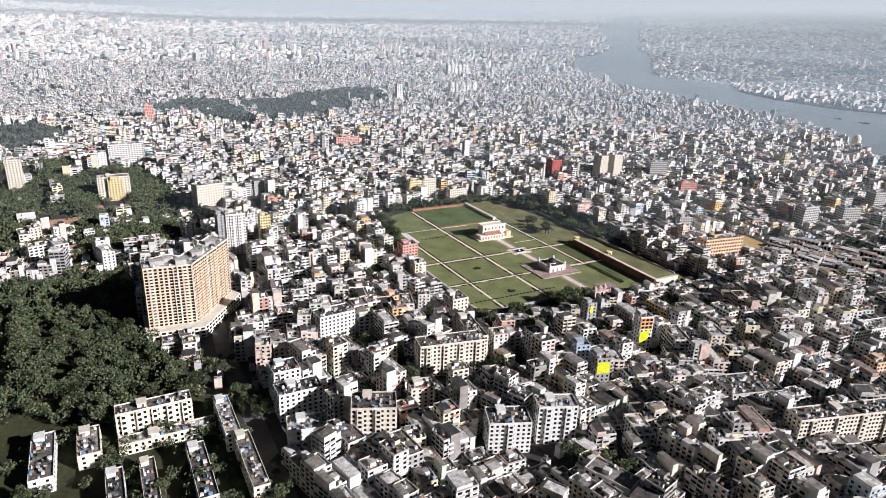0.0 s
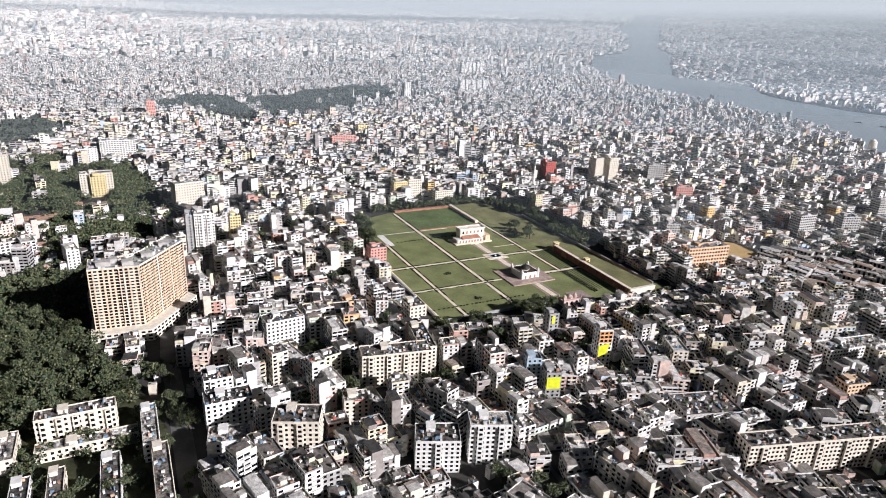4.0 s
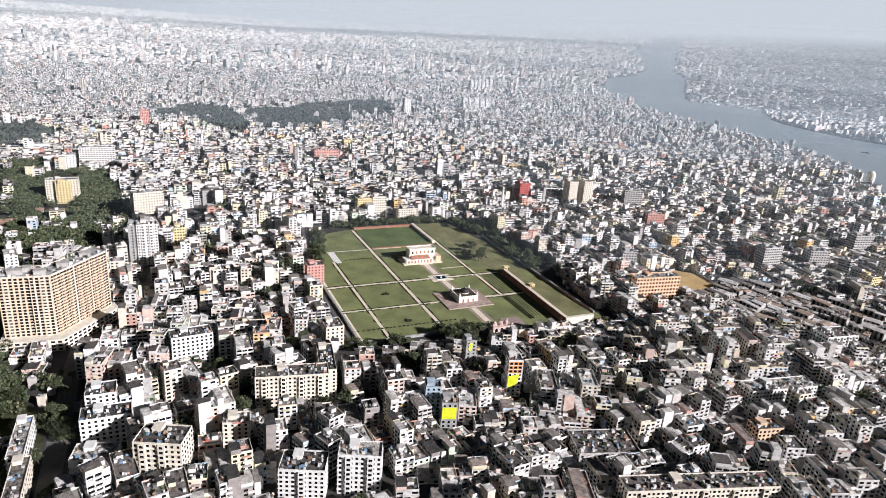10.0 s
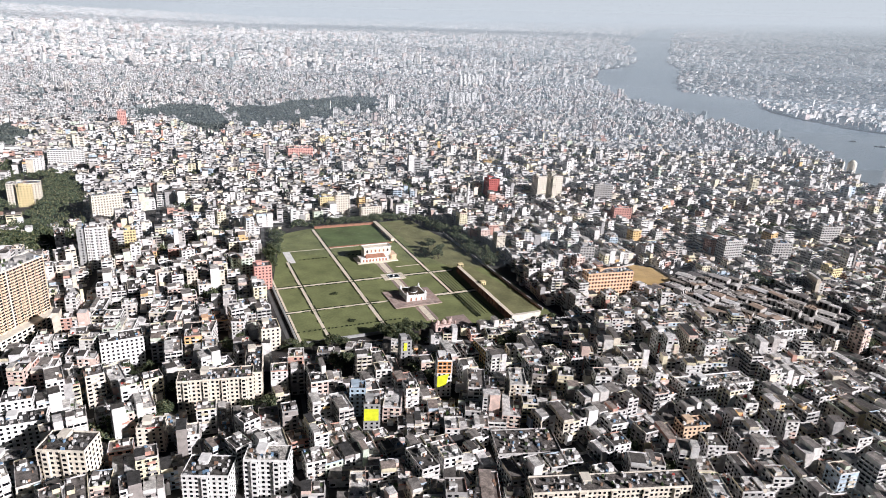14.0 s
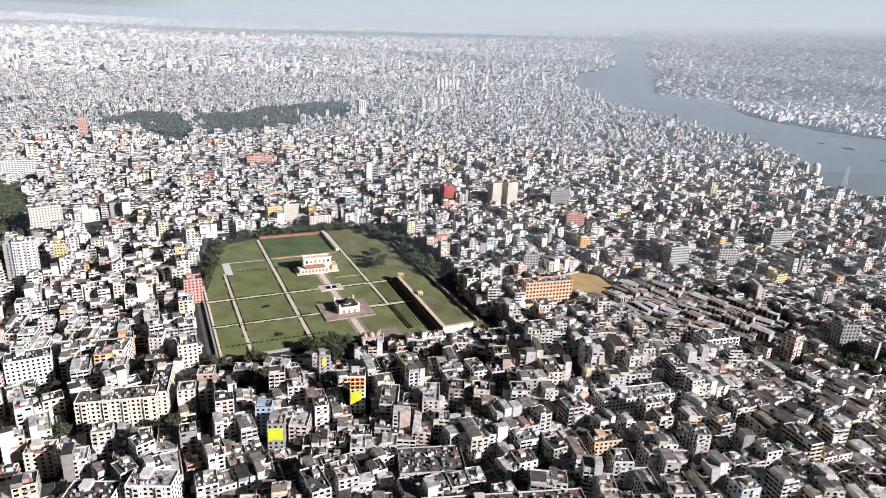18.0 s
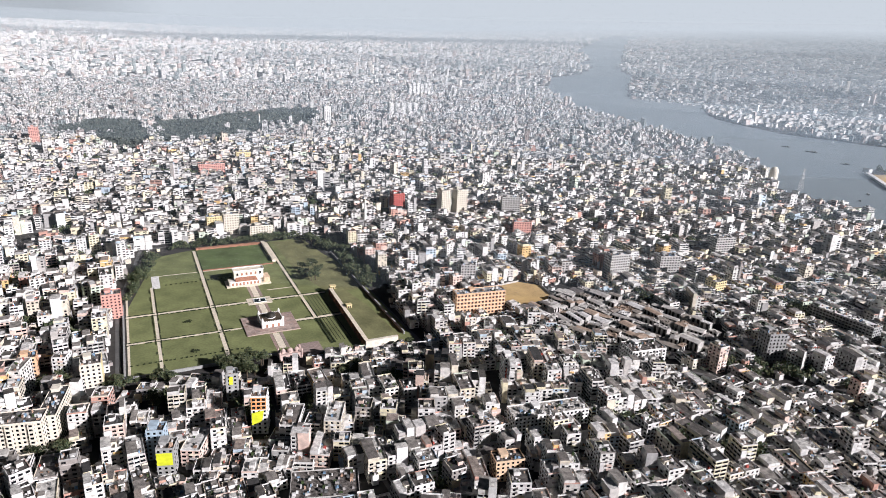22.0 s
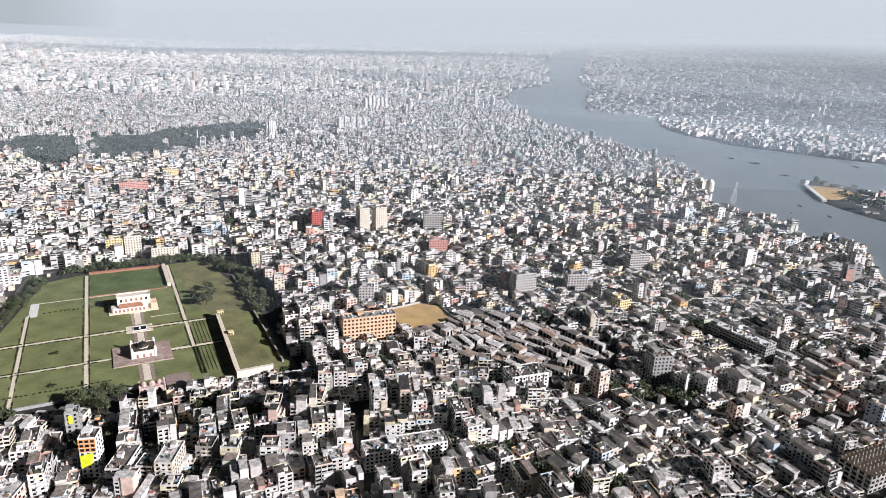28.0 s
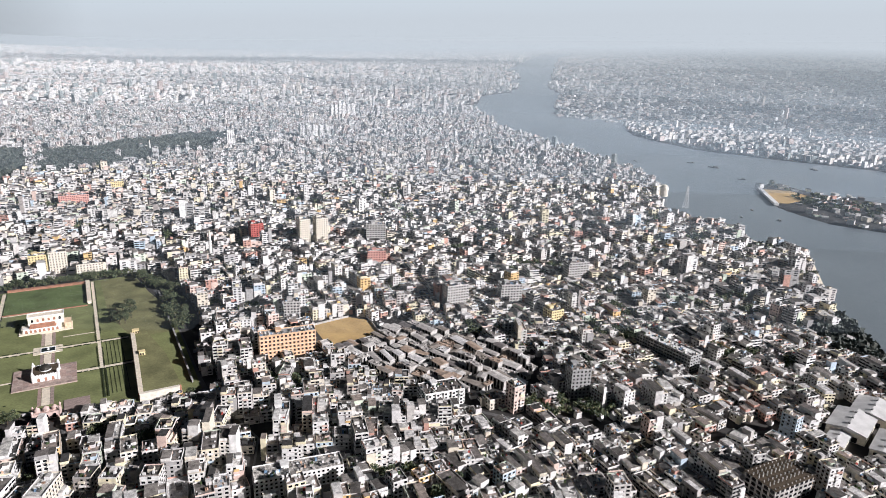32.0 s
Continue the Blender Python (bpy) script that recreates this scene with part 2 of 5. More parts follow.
RIVER = [(14110, 16100), (8250, 9650), (5500, 6600), (4450, 4980), (3520, 4080), (3620, 3900), (3130, 3440), (3040, 3300), (2600, 3080), (2100, 2440), (1750, 1810), (1630, 1500), (1560, 1200), (1500, 935), (1440, 640), (1340, 400),
         (1191, 290), (1092, 141), (1140, 72), (1096, -16), (1105, -114), (935, -248), (880, -296), (822, -348), (790, -395), (700, -700), (640, -1500), (500, -4000),
         (1500, -4000), (1700, -1500), (1900, -500), (2080, 0), (2180, 340), (2060, 600), (1975, 840), (2025, 1100), (2066, 1220), (2285, 1540), (2150, 1720), (2190, 1900), (2820, 2600),
         (3300, 3100), (3640, 3640), (4600, 4700), (8450, 9000), (10500, 11200), (15600, 16100)]
ISLE = [(1540, 292), (1402, 143), (1382, 99), (1360, 0), (1400, -90), (1520, -120), (1640, -40), (1690, 60), (1640, 170), (1650, 330)]


def edge_distance(x, y, poly):
    best = 1e9
    j = len(poly) - 1
    for i in range(len(poly)):
        (xa, ya), (xb, yb) = poly[i], poly[j]
        dx, dy = xb - xa, yb - ya
        k = max(0.0, min(1.0, ((x - xa) * dx + (y - ya) * dy) / (dx * dx + dy * dy)))
        best = min(best, math.hypot(x - xa - k * dx, y - ya - k * dy))
        j = i
    return best


def bed(x, y):
    """Height of the ground: 0 on land, down to -9 in the river."""
    if x < 400:
        return 0.0
    s = edge_distance(x, y, RIVER) * (1 if inside(x, y, RIVER) else -1)
    if 1200 < x < 1900 and -300 < y < 500:
        i = edge_distance(x, y, ISLE) * (1 if inside(x, y, ISLE) else -1)
        s = min(s, -i)
    return -4.5 * (1 + max(-1.0, min(1.0, s / 14.0)))


def ground_sheet():
    radii = [0.0]
    while radii[-1] < 40000:
        r = radii[-1]
        radii.append(r + (40 if r < 400 else max(18.0, r * 0.013)))
    turns = [radians(a) for a in [*range(-180, -20, 10), *[x * 0.5 for x in range(-40, 170)], *range(90, 180, 10)]]
    s = Shape()
    n = len(turns)
    for r in radii:
        for a in turns:
            x, y = HUB.x + r * math.sin(a), HUB.y + r * math.cos(a)
            s.v.append(far(x, y, bed(x, y) - 0.05))
    for i in range(len(radii) - 1):
        for j in range(n):
            k = (j + 1) % n
            s.f.append((i * n + j, i * n + k, (i + 1) * n + k, (i + 1) * n + j))
            s.m.append(0)
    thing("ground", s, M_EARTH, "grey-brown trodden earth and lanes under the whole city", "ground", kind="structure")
    w = Shape()
    step = [far(HUB.x + r * math.sin(a), HUB.y + r * math.cos(a), -4.5) for r in (0, 500, 1000, 2000, 3000, 3600, 4300, 5300, 7000, 12000, 39000) for a in [radians(q) for q in range(10, 112, 3)]]
    cols = len(range(10, 112, 3))
    w.v = step
    for i in range(10):
        for j in range(cols - 1):
            w.f.append((i * cols + j, i * cols + j + 1, (i + 1) * cols + j + 1, (i + 1) * cols + j))
            w.m.append(0)
    thing("water", w, M_WATER, "wide grey-blue river water, nearly still", "river", kind="structure")


ground_sheet()
take(RIVER)


# ---- haze: translucent and emissive sheets across the distance stand in for smog ----
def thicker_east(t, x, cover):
    """Raises a sheet's cover eastwards, so the imitated haze is stronger over the river."""
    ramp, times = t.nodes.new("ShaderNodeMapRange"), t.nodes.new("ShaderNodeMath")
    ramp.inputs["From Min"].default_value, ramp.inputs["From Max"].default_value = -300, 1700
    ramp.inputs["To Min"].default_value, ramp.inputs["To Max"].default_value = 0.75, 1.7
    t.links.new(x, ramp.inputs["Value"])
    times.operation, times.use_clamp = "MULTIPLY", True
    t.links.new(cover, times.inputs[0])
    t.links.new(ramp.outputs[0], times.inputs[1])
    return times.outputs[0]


# Thin sheet whose bluish body colour stands in for sunlit haze.
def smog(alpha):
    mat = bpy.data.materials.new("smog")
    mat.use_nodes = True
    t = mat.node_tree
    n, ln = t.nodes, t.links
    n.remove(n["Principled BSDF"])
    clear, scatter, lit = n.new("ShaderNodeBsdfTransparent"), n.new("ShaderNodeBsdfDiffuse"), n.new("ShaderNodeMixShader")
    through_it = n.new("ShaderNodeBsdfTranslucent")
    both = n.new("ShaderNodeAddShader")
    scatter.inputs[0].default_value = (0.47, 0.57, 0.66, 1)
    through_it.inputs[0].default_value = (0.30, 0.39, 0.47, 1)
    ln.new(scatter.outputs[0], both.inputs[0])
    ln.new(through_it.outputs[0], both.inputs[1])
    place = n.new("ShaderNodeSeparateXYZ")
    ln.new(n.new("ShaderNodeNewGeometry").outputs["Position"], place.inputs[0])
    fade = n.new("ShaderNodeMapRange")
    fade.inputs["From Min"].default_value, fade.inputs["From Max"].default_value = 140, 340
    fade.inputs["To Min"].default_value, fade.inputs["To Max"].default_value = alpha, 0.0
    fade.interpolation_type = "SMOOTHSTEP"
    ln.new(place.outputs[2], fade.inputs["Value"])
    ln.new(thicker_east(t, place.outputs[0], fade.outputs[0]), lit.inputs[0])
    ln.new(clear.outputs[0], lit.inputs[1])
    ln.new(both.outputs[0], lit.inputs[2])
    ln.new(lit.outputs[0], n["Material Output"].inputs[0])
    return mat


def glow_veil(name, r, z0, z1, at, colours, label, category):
    """An emissive arc about the flight, imitating lit haze; at gives (height, cover) from below upwards."""
    mat = bpy.data.materials.new("haze_emission")
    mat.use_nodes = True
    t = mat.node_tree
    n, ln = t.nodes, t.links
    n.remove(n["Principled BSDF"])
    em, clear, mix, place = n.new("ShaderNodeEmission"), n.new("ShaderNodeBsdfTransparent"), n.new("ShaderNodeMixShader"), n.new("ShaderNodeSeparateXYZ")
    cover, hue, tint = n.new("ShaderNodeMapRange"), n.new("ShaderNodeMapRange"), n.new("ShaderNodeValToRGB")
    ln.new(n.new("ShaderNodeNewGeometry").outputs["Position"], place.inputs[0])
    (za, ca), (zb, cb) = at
    east, level = n.new("ShaderNodeMapRange"), n.new("ShaderNodeMath")    # the imitated haze climbs with the land
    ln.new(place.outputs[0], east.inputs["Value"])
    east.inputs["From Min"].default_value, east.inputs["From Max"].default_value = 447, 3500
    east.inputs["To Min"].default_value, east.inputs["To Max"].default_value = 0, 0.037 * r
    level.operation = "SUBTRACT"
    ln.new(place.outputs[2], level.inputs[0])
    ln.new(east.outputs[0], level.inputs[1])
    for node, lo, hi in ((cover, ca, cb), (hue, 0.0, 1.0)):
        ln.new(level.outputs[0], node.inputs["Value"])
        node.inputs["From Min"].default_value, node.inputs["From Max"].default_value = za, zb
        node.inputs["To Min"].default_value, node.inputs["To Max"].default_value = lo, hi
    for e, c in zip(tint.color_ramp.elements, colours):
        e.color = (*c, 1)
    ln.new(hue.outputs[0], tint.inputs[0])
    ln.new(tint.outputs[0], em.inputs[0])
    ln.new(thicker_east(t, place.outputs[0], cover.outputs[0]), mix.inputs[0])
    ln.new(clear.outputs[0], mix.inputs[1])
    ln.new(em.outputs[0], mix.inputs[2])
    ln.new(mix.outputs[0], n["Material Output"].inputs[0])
    s = Shape()
    for z, k in ((z0, 0.0), (z1, 1.0)):
        for a in range(-40, 96, 2):
            x = HUB.x + r * math.sin(radians(a))
            s.v.append((x, HUB.y + r * math.cos(radians(a)), z + k * 0.037 * r * max(0.0, min(1.0, (x - 447) / 3053))))
    c = len(s.v) // 2
    for i in range(c - 1):
        s.f.append((i, i + 1, c + i + 1, c + i))
        s.m.append(0)
    thing(name, s, mat, label, category, kind="structure")


# Emission colours: haze light painted as glow, and the sky above it.
HAZE_GLOW_LOW, HAZE_GLOW_HIGH = (0.425, 0.458, 0.462), (0.48, 0.545, 0.555)


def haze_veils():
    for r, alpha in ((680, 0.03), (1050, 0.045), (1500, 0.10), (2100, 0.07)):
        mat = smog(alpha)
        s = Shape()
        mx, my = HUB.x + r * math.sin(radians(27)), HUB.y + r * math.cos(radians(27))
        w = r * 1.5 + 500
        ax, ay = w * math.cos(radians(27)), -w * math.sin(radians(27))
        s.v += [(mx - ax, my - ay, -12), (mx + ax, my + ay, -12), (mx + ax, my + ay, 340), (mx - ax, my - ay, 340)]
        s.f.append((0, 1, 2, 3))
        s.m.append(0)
        thing("backdrop_haze", s, mat, "thin pale sheet standing in for distant city smog", "haze", kind="structure")
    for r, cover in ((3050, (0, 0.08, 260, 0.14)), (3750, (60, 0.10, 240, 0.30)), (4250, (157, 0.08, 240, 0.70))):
        glow_veil("backdrop_horizon", r, -12, 300, (cover[:2], cover[2:]), (HAZE_GLOW_LOW, HAZE_GLOW_LOW), "emissive sheet painting horizon haze over the far city", "haze")
    # pale smoggy sky low over the land, far behind everything
    glow_veil("backdrop_sky", 4690, 100, 900, ((400, 1.0), (800, 1.0)), (HAZE_GLOW_LOW, HAZE_GLOW_HIGH), "pale smoggy sky low over the far city", "sky")


haze_veils()

# ---- the walled garden ----
LOWZONE = [[(-90, -190), (-90, -150), (58, -150), (58, -190)], [(58, -205), (58, -158), (175, -158), (175, -205)]]    # where only low roofs stand
FORT = take([(-84, -134), (0, -146), (50, -146), (72, -138), (117, -145), (160, -146), (172, -40), (184, -10), (180, 120), (150, 205), (-10, 205), (-54, 180), (-86, 30)])
take(rect(-104, -150, -70, -126))


def slab(name, x0, y0, x1, y1, z0, z1, mat, label, category, kind="structure"):
    s = Shape()
    s.box(x0, y0, z0, x1, y1, z1)
    return thing(name, s, mat, label, category, kind=kind)


def garden():
    lawn = Shape()
    lawn.prism([(-80, -125), (60, -128), (117, -143), (166, -142), (166, 60), (150, 125), (140, 196), (-6, 186), (-44, 172), (-78, 20)], -0.3, 0.05)
    thing("lawn", lawn, M_GRASS, "mown green lawn of the walled garden", "lawn", kind="structure")
    dry = Shape()
    dry.prism([(122, -5), (163, -5), (163, 60), (150, 125), (140, 190), (100, 190), (104, 60)], 0.0, 0.09)
    thing("lawn", dry, M_GRASS_DRY, "rough olive and straw-coloured grass along the rampart", "lawn", kind="structure")
    strips = [(-55.2, -125, -52.4, 72), (-1.6, -126, 1.8, 182), (89.8, -62, 92.8, 190), (-80, -4.0, 118, -0.2), (-80, -63.8, 22, -61.2), (71, -64.8, 118, -60.2),
              (-52, 104, 40, 105.6), (-79.5, -124, -77.5, 60), (60, 24, 90, 25.4)]
    for i, (x0, y0, x1, y1) in enumerate(strips):
        slab("footpath", x0, y0, x1, y1, 0.0, 0.12 + 0.004 * i, M_PATH, "straight pale brick garden path between lawns", "path")
    for x0, x1 in ((41.2, 44.0), (50.6, 53.4)):
        for y0, y1 in ((9, 42), (-44, -12), (-116, -84)):
            slab("footpath", x0, y0, x1, y1, 0.0, 0.20, M_PLAZA, "brown brick walk beside the garden channel", "path")
    # pale paving colour stands in for the sky reflected in the channel
    for y0, y1 in ((9, 42), (-44, -12), (-116, -84)):
        slab("water_channel", 44.3, y0, 50.3, y1, -0.1, 0.10, M_PATH, "straight garden channel, sky reflection on its water painted as pale paving", "channel")
    # clipped hedges beside the paths
    hedge = Shape()
    rng = random.Random(4)
    for x0, y0, x1, y1 in strips[:6]:
        tall = y1 - y0 > x1 - x0
        for side in (0, 1):
            a, b = (y0, y1) if tall else (x0, x1)
            while a < b - 3:
                e = a + rng.uniform(3, 9)
                w, h = rng.uniform(0.5, 1.0), rng.uniform(0.4, 0.8)
                off = (x1 + 0.5 if side else x0 - 0.5 - w) if tall else (y1 + 0.5 if side else y0 - 0.5 - w)
                if rng.random() < 0.8:
                    if tall:
                        hedge.box(off, a, 0.05, off + w, min(e, b), h)
                    else:
                        hedge.box(a, off, 0.05, min(e, b), off + w, h)
                a = e + rng.uniform(0.6, 2.5)
    for y in range(-122, -66, 4):
        for x in (90.5, 93.5):
            hedge.box(x, y, 0.05, x + 1.3, y + 2.6, rng.uniform(0.7, 1.3))
    for k in range(6):
        for y0, y1 in ((-118, -66), (-58, -6)):
            if k < 5:
                hedge.box(97 + 3.4 * k, y0, 0.05, 97.5 + 3.4 * k, y1, 0.3)
    for x0, x1, y in ((-78, 20, -105), (-40, -8, 74), (4, 40, 75)):
        x = x0
        while x < x1:
            hedge.box(x, y, 0.05, x + 2, y + 1, rng.uniform(0.5, 1))
            x += rng.uniform(3, 5.5)
    for cx, cy in ((-27, -30), (-27, -95), (30, 60)):
        for _ in range(26):
            a, r = rng.uniform(0, 6.28), rng.uniform(0, 4.2)
            x, y = cx + r * math.cos(a), cy + 0.8 * r * math.sin(a)
            hedge.box(x, y, 0.05, x + 1.2, y + 1.1, rng.uniform(0.4, 0.9))
    thing("garden_hedge", hedge, M_HEDGE, "low dark clipped hedges and flower beds along the paths", "hedge", kind="stuff")
    # dry tank beyond the hall, with its low walls
    s = Shape()
    s.box(3, 108, 0.05, 84, 184, 0.11)
    thing("sunken_lawn", s, material("lush_grass", (0.13, 0.175, 0.065), stain=0.4, size=0.04, grain=0.5, bump=0.05), "lush green bed of the dry garden tank", "lawn", kind="structure")
    for x0, y0, x1, y1, h in ((84.5, 112, 88.5, 188, 3.2), (3, 184.5, 86, 188, 2.4), (3, 106, 84, 107.2, 0.8)):
        s = Shape()
        s.box(x0, y0, 0, x1, y1, h)
        s.box(x0 - 0.2, y0 - 0.2, h, x1 + 0.2, y1 + 0.2, h + 0.25)
        thing("tank_wall", s, M_BRICK if h < 3 else M_PATH, "low red brick wall round the dry tank", "wall", kind="structure")
    # enclosing walls
    for x0, y0, x1, y1, h in ((-81, -128.5, 58, -127.5, 2.4), (-82.5, -128, -81.2, 25, 2.4), (160, -128, 161.2, 120, 2.6)):
        s = Shape()
        s.box(x0, y0, 0, x1, y1, h, top=0)
        s.box(x0 - 0.15, y0 - 0.15, h, x1 + 0.15, y1 + 0.15, h + 0.2)
        thing("garden_wall", s, M_GREY, "weathered plastered wall round the garden", "wall", kind="structure")
    slab("paved_pad", -53, 67, -45, 105, 0, 0.25, M_WHITE, "pale concrete paving pad in the lawn", "paving")
    # rampart with its raised terrace
    s = Shape()
    s.prism([(119, -142), (150, -139), (146, -70), (134, -4), (122, -8)], 0, 6.2, 0, 1)
    ramp = thing("rampart", s, [M_BRICK, M_GRASS_DRY], "raised brick rampart with a straw-coloured grass terrace", "rampart")
    for i in range(22):
        y = -141 + i * 6.0
        x = 117.2 + (y + 142) * 0.032
        s = Shape()
        s.box(x - 1.0, y, 0, x + 2.4, y + 5.9, 7.0)
        s.box(x - 1.6, y + 2.2, 0, x - 1.0, y + 3.6, 6.2)
        bay = part("wall_bay", s, M_BRICK, ramp, "old brick retaining wall with a buttress")
        s = Shape()
        s.box(x - 1.2, y, 7.0, x + 2.6, y + 5.95, 7.4)
        part("coping", s, M_PATH, bay, "whitewashed coping")
    s = Shape()
    s.box(116.5, -143.5, 0, 148, -141.0, 6.8)
    s.box(116.3, -143.8, 6.8, 148.2, -140.6, 7.3)
    part("end_wall", s, M_CREAM, ramp, "pale plastered end wall")
    for x, y, w in ((123.5, -65.5, 5), (122, -11, 6)):
        s = Shape()
        s.box(x, y, 6.2, x + w, y + 5, 9.2)
        s.box(x - 0.3, y - 0.3, 9.2, x + w + 0.3, y + 5.3, 9.7)
        p = part("kiosk", s, M_YELLOW, ramp, "small yellow-washed kiosk")
        g = Shape()
        for k in range(int(w // 2)):
            g.box(x + 0.5 + 2 * k, y - 0.06, 6.4, x + 1.7 + 2 * k, y, 8.6)
        part("arch_opening", g, M_GLASS, p)


def arch_ring(s, x0, x1, y, z0, z1, n, m=0, depth=0.25):
    """A row of dark arched openings on a wall that faces -y."""
    w = (x1 - x0) / n
    for i in range(n):
        a, b = x0 + w * (i + 0.2), x0 + w * (i + 0.8)
        c, r, zs = (a + b) / 2, (b - a) / 2, z1 - (b - a) / 2
        ring = [(a, z0), (b, z0)] + [(c + r * math.cos(q * math.pi / 6), zs + r * 1.1 * math.sin(q * math.pi / 6)) for q in range(7)]
        k = len(s.v)
        s.v += [(px, y - depth * 0.1, pz) for px, pz in ring]
        s.f.append(tuple(range(k, k + len(ring))))
        s.m.append(m)


def tomb():
    s = Shape()
    s.box(21.5, -83, 0, 71, -42, 1.0)
    plaza = thing("paved_plaza", s, M_PLAZA, "broad worn pink-grey terrace round the tomb", "terrace", kind="structure")
    for i in range(12):
        for j in range(9):
            q = Shape()
            q.box(21.7 + i * 4.1, -82.8 + j * 4.5, 1.0, 25.6 + i * 4.1, -78.5 + j * 4.5, 1.02 + 0.02 * ((i * 7 + j * 3) % 3))
            part("paving_slab", q, M_PLAZA, plaza)
    cx, cy, h = 47.2, -62.0, 5.8
    s = Shape()
    s.box(cx - 10.2, cy - 10.2, 1.0, cx + 10.2, cy + 10.2, 1.0 + h)
    t = thing("tomb", s, M_WHITE, "square white domed tomb with four corner turrets", "tomb")
    s = Shape()
    s.box(cx - 10.7, cy - 10.7, h + 1.0, cx + 10.7, cy + 10.7, h + 1.5)
    for a in range(-10, 11, 2):
        for b in (-10.5, 10.1):
            s.box(cx + a - 0.6, cy + b, h + 1.5, cx + a + 0.6, cy + b + 0.4, h + 2.2)
            s.box(cx + b, cy + a - 0.6, h + 1.5, cx + b + 0.4, cy + a + 0.6, h + 2.2)
    part("parapet", s, M_WHITE, t)
    s = Shape()
    s.box(cx - 9.8, cy - 9.8, h + 1.5, cx + 9.8, cy + 9.8, h + 1.56)
    part("roof", s, M_BARK, t, "dark brown roof")
    s = Shape()
    s.turned([(4.6, h + 1.5), (4.6, h + 2.4)], cx, cy, 16)
    part("drum", s, M_WHITE, t)
    s = Shape()
    s.turned([(4.5, h + 2.4), (4.8, h + 3.3), (4.4, h + 4.5), (3.3, h + 5.6), (1.6, h + 6.3), (0.3, h + 6.7), (0.2, h + 8.0)], cx, cy, 16)
    part("dome", s, M_DOME, t, "dark metal-clad dome with a finial")
    for a in (-1, 1):
        for b in (-1, 1):
            s = Shape()
            s.turned([(1.2, 1.0), (1.2, h + 2.6), (1.45, h + 2.7), (1.45, h + 3.0), (1.0, h + 3.1), (1.05, h + 4.0), (0.7, h + 4.9), (0.15, h + 5.6)], cx + a * 9.7, cy + b * 9.7, 8)
            part("corner_turret", s, M_WHITE, t)
    s = Shape()
    for k in range(3):
        s = Shape()
        c = cx - 5.5 + 5.5 * k
        arch_ring(s, c - 1.7, c + 1.7, cy - 10.25, 1.2, 4.6, 1)
        part("arched_doorway", s, M_BRICK, t, "deep arched opening")


def hall():
    s = Shape()
    s.box(21, 42.5, 0, 69, 64, 1.1)
    for k in range(3):
        s.box(40, 42.5 - 0.6 * (k + 1), 0, 56, 42.5 - 0.6 * k, 0.9 - 0.28 * k)
    thing("stone_platform", s, M_PATH, "pale stepped platform under the audience hall", "platform", kind="structure")
    s = Shape()
    s.box(30, 50, 1.1, 62, 61, 15.6)
    t = thing("audience_hall", s, M_CREAM, "two-storey cream audience hall with red-brown verandah", "hall")
    s = Shape()
    s.box(29.4, 49.4, 15.6, 62.6, 50.1, 16.8)
    s.box(29.4, 60.9, 15.6, 62.6, 61.6, 16.8)
    s.box(29.4, 50.1, 15.6, 30.1, 60.9, 16.8)
    s.box(61.9, 50.1, 15.6, 62.6, 60.9, 16.8)
    part("parapet", s, M_WHITE, t)
    s = Shape()
    s.box(30.1, 50.1, 15.6, 61.9, 60.9, 15.7)
    part("roof", s, M_PATH, t)
    s = Shape()
    s.box(29.6, 49.5, 9.2, 62.4, 50, 9.6, under=True)
    part("cornice", s, M_WHITE, t)
    s = Shape()
    s.box(25, 45, 1.1, 58, 50, 5.8)
    v = part("verandah", s, M_WHITE, t)
    s = Shape()
    s.v += [(30.5, 44.4, 5.8), (54.5, 44.4, 5.8), (53, 50, 8.8), (32, 50, 8.8), (30.5, 50, 5.8), (54.5, 50, 5.8)]
    s.f += [(0, 1, 2, 3), (0, 3, 4), (1, 5, 2)]
    s.m += [0, 0, 0]
    part("verandah_roof", s, M_BRICK, v, "red-brown sloping roof")
    for k in range(8):
        s = Shape()
        arch_ring(s, 26 + 3.9 * k, 29.6 + 3.9 * k, 44.95, 1.3, 4.4, 1)
        part("arch_opening", s, M_BRICK, v)
    for k in range(6):
        s = Shape()
        arch_ring(s, 32 + 4.9 * k, 35.4 + 4.9 * k, 49.95, 10.6, 13.6, 1)
        part("upper_window", s, M_BRICK if k % 5 else M_GLASS, t)
    s = Shape()
    s.box(62, 46, 1.1, 68, 60, 6.5)
    s.box(61.8, 45.8, 6.5, 68.3, 60.2, 7.2)
    part("annexe", s, M_PEACH, t, "single-storey bath annexe")
    s = Shape()
    s.box(24, 46, 1.1, 31, 57, 5.0)
    s.box(23.8, 45.8, 5.0, 31, 57.2, 5.6)
    part("annexe", s, M_CREAM, t)
    # fountain court between hall and tomb
    s = Shape()
    s.box(35, -11, 0, 59.5, 6, 0.5)
    f = thing("fountain_court", s, M_PATH, "raised paved court with a square fountain basin", "fountain")
    s = Shape()
    for x0, y0, x1, y1 in ((41, -8, 54, -7.2), (41, 2.2, 54, 3), (41, -7.2, 41.8, 2.2), (53.2, -7.2, 54, 2.2)):
        s.box(x0, y0, 0.5, x1, y1, 1.1)
    part("basin_rim", s, M_WHITE, f)
    s = Shape()
    s.box(41.8, -7.2, 0.5, 53.2, 2.2, 0.7)
    part("basin_water", s, M_POOL, f, "still dark water")
    s = Shape()
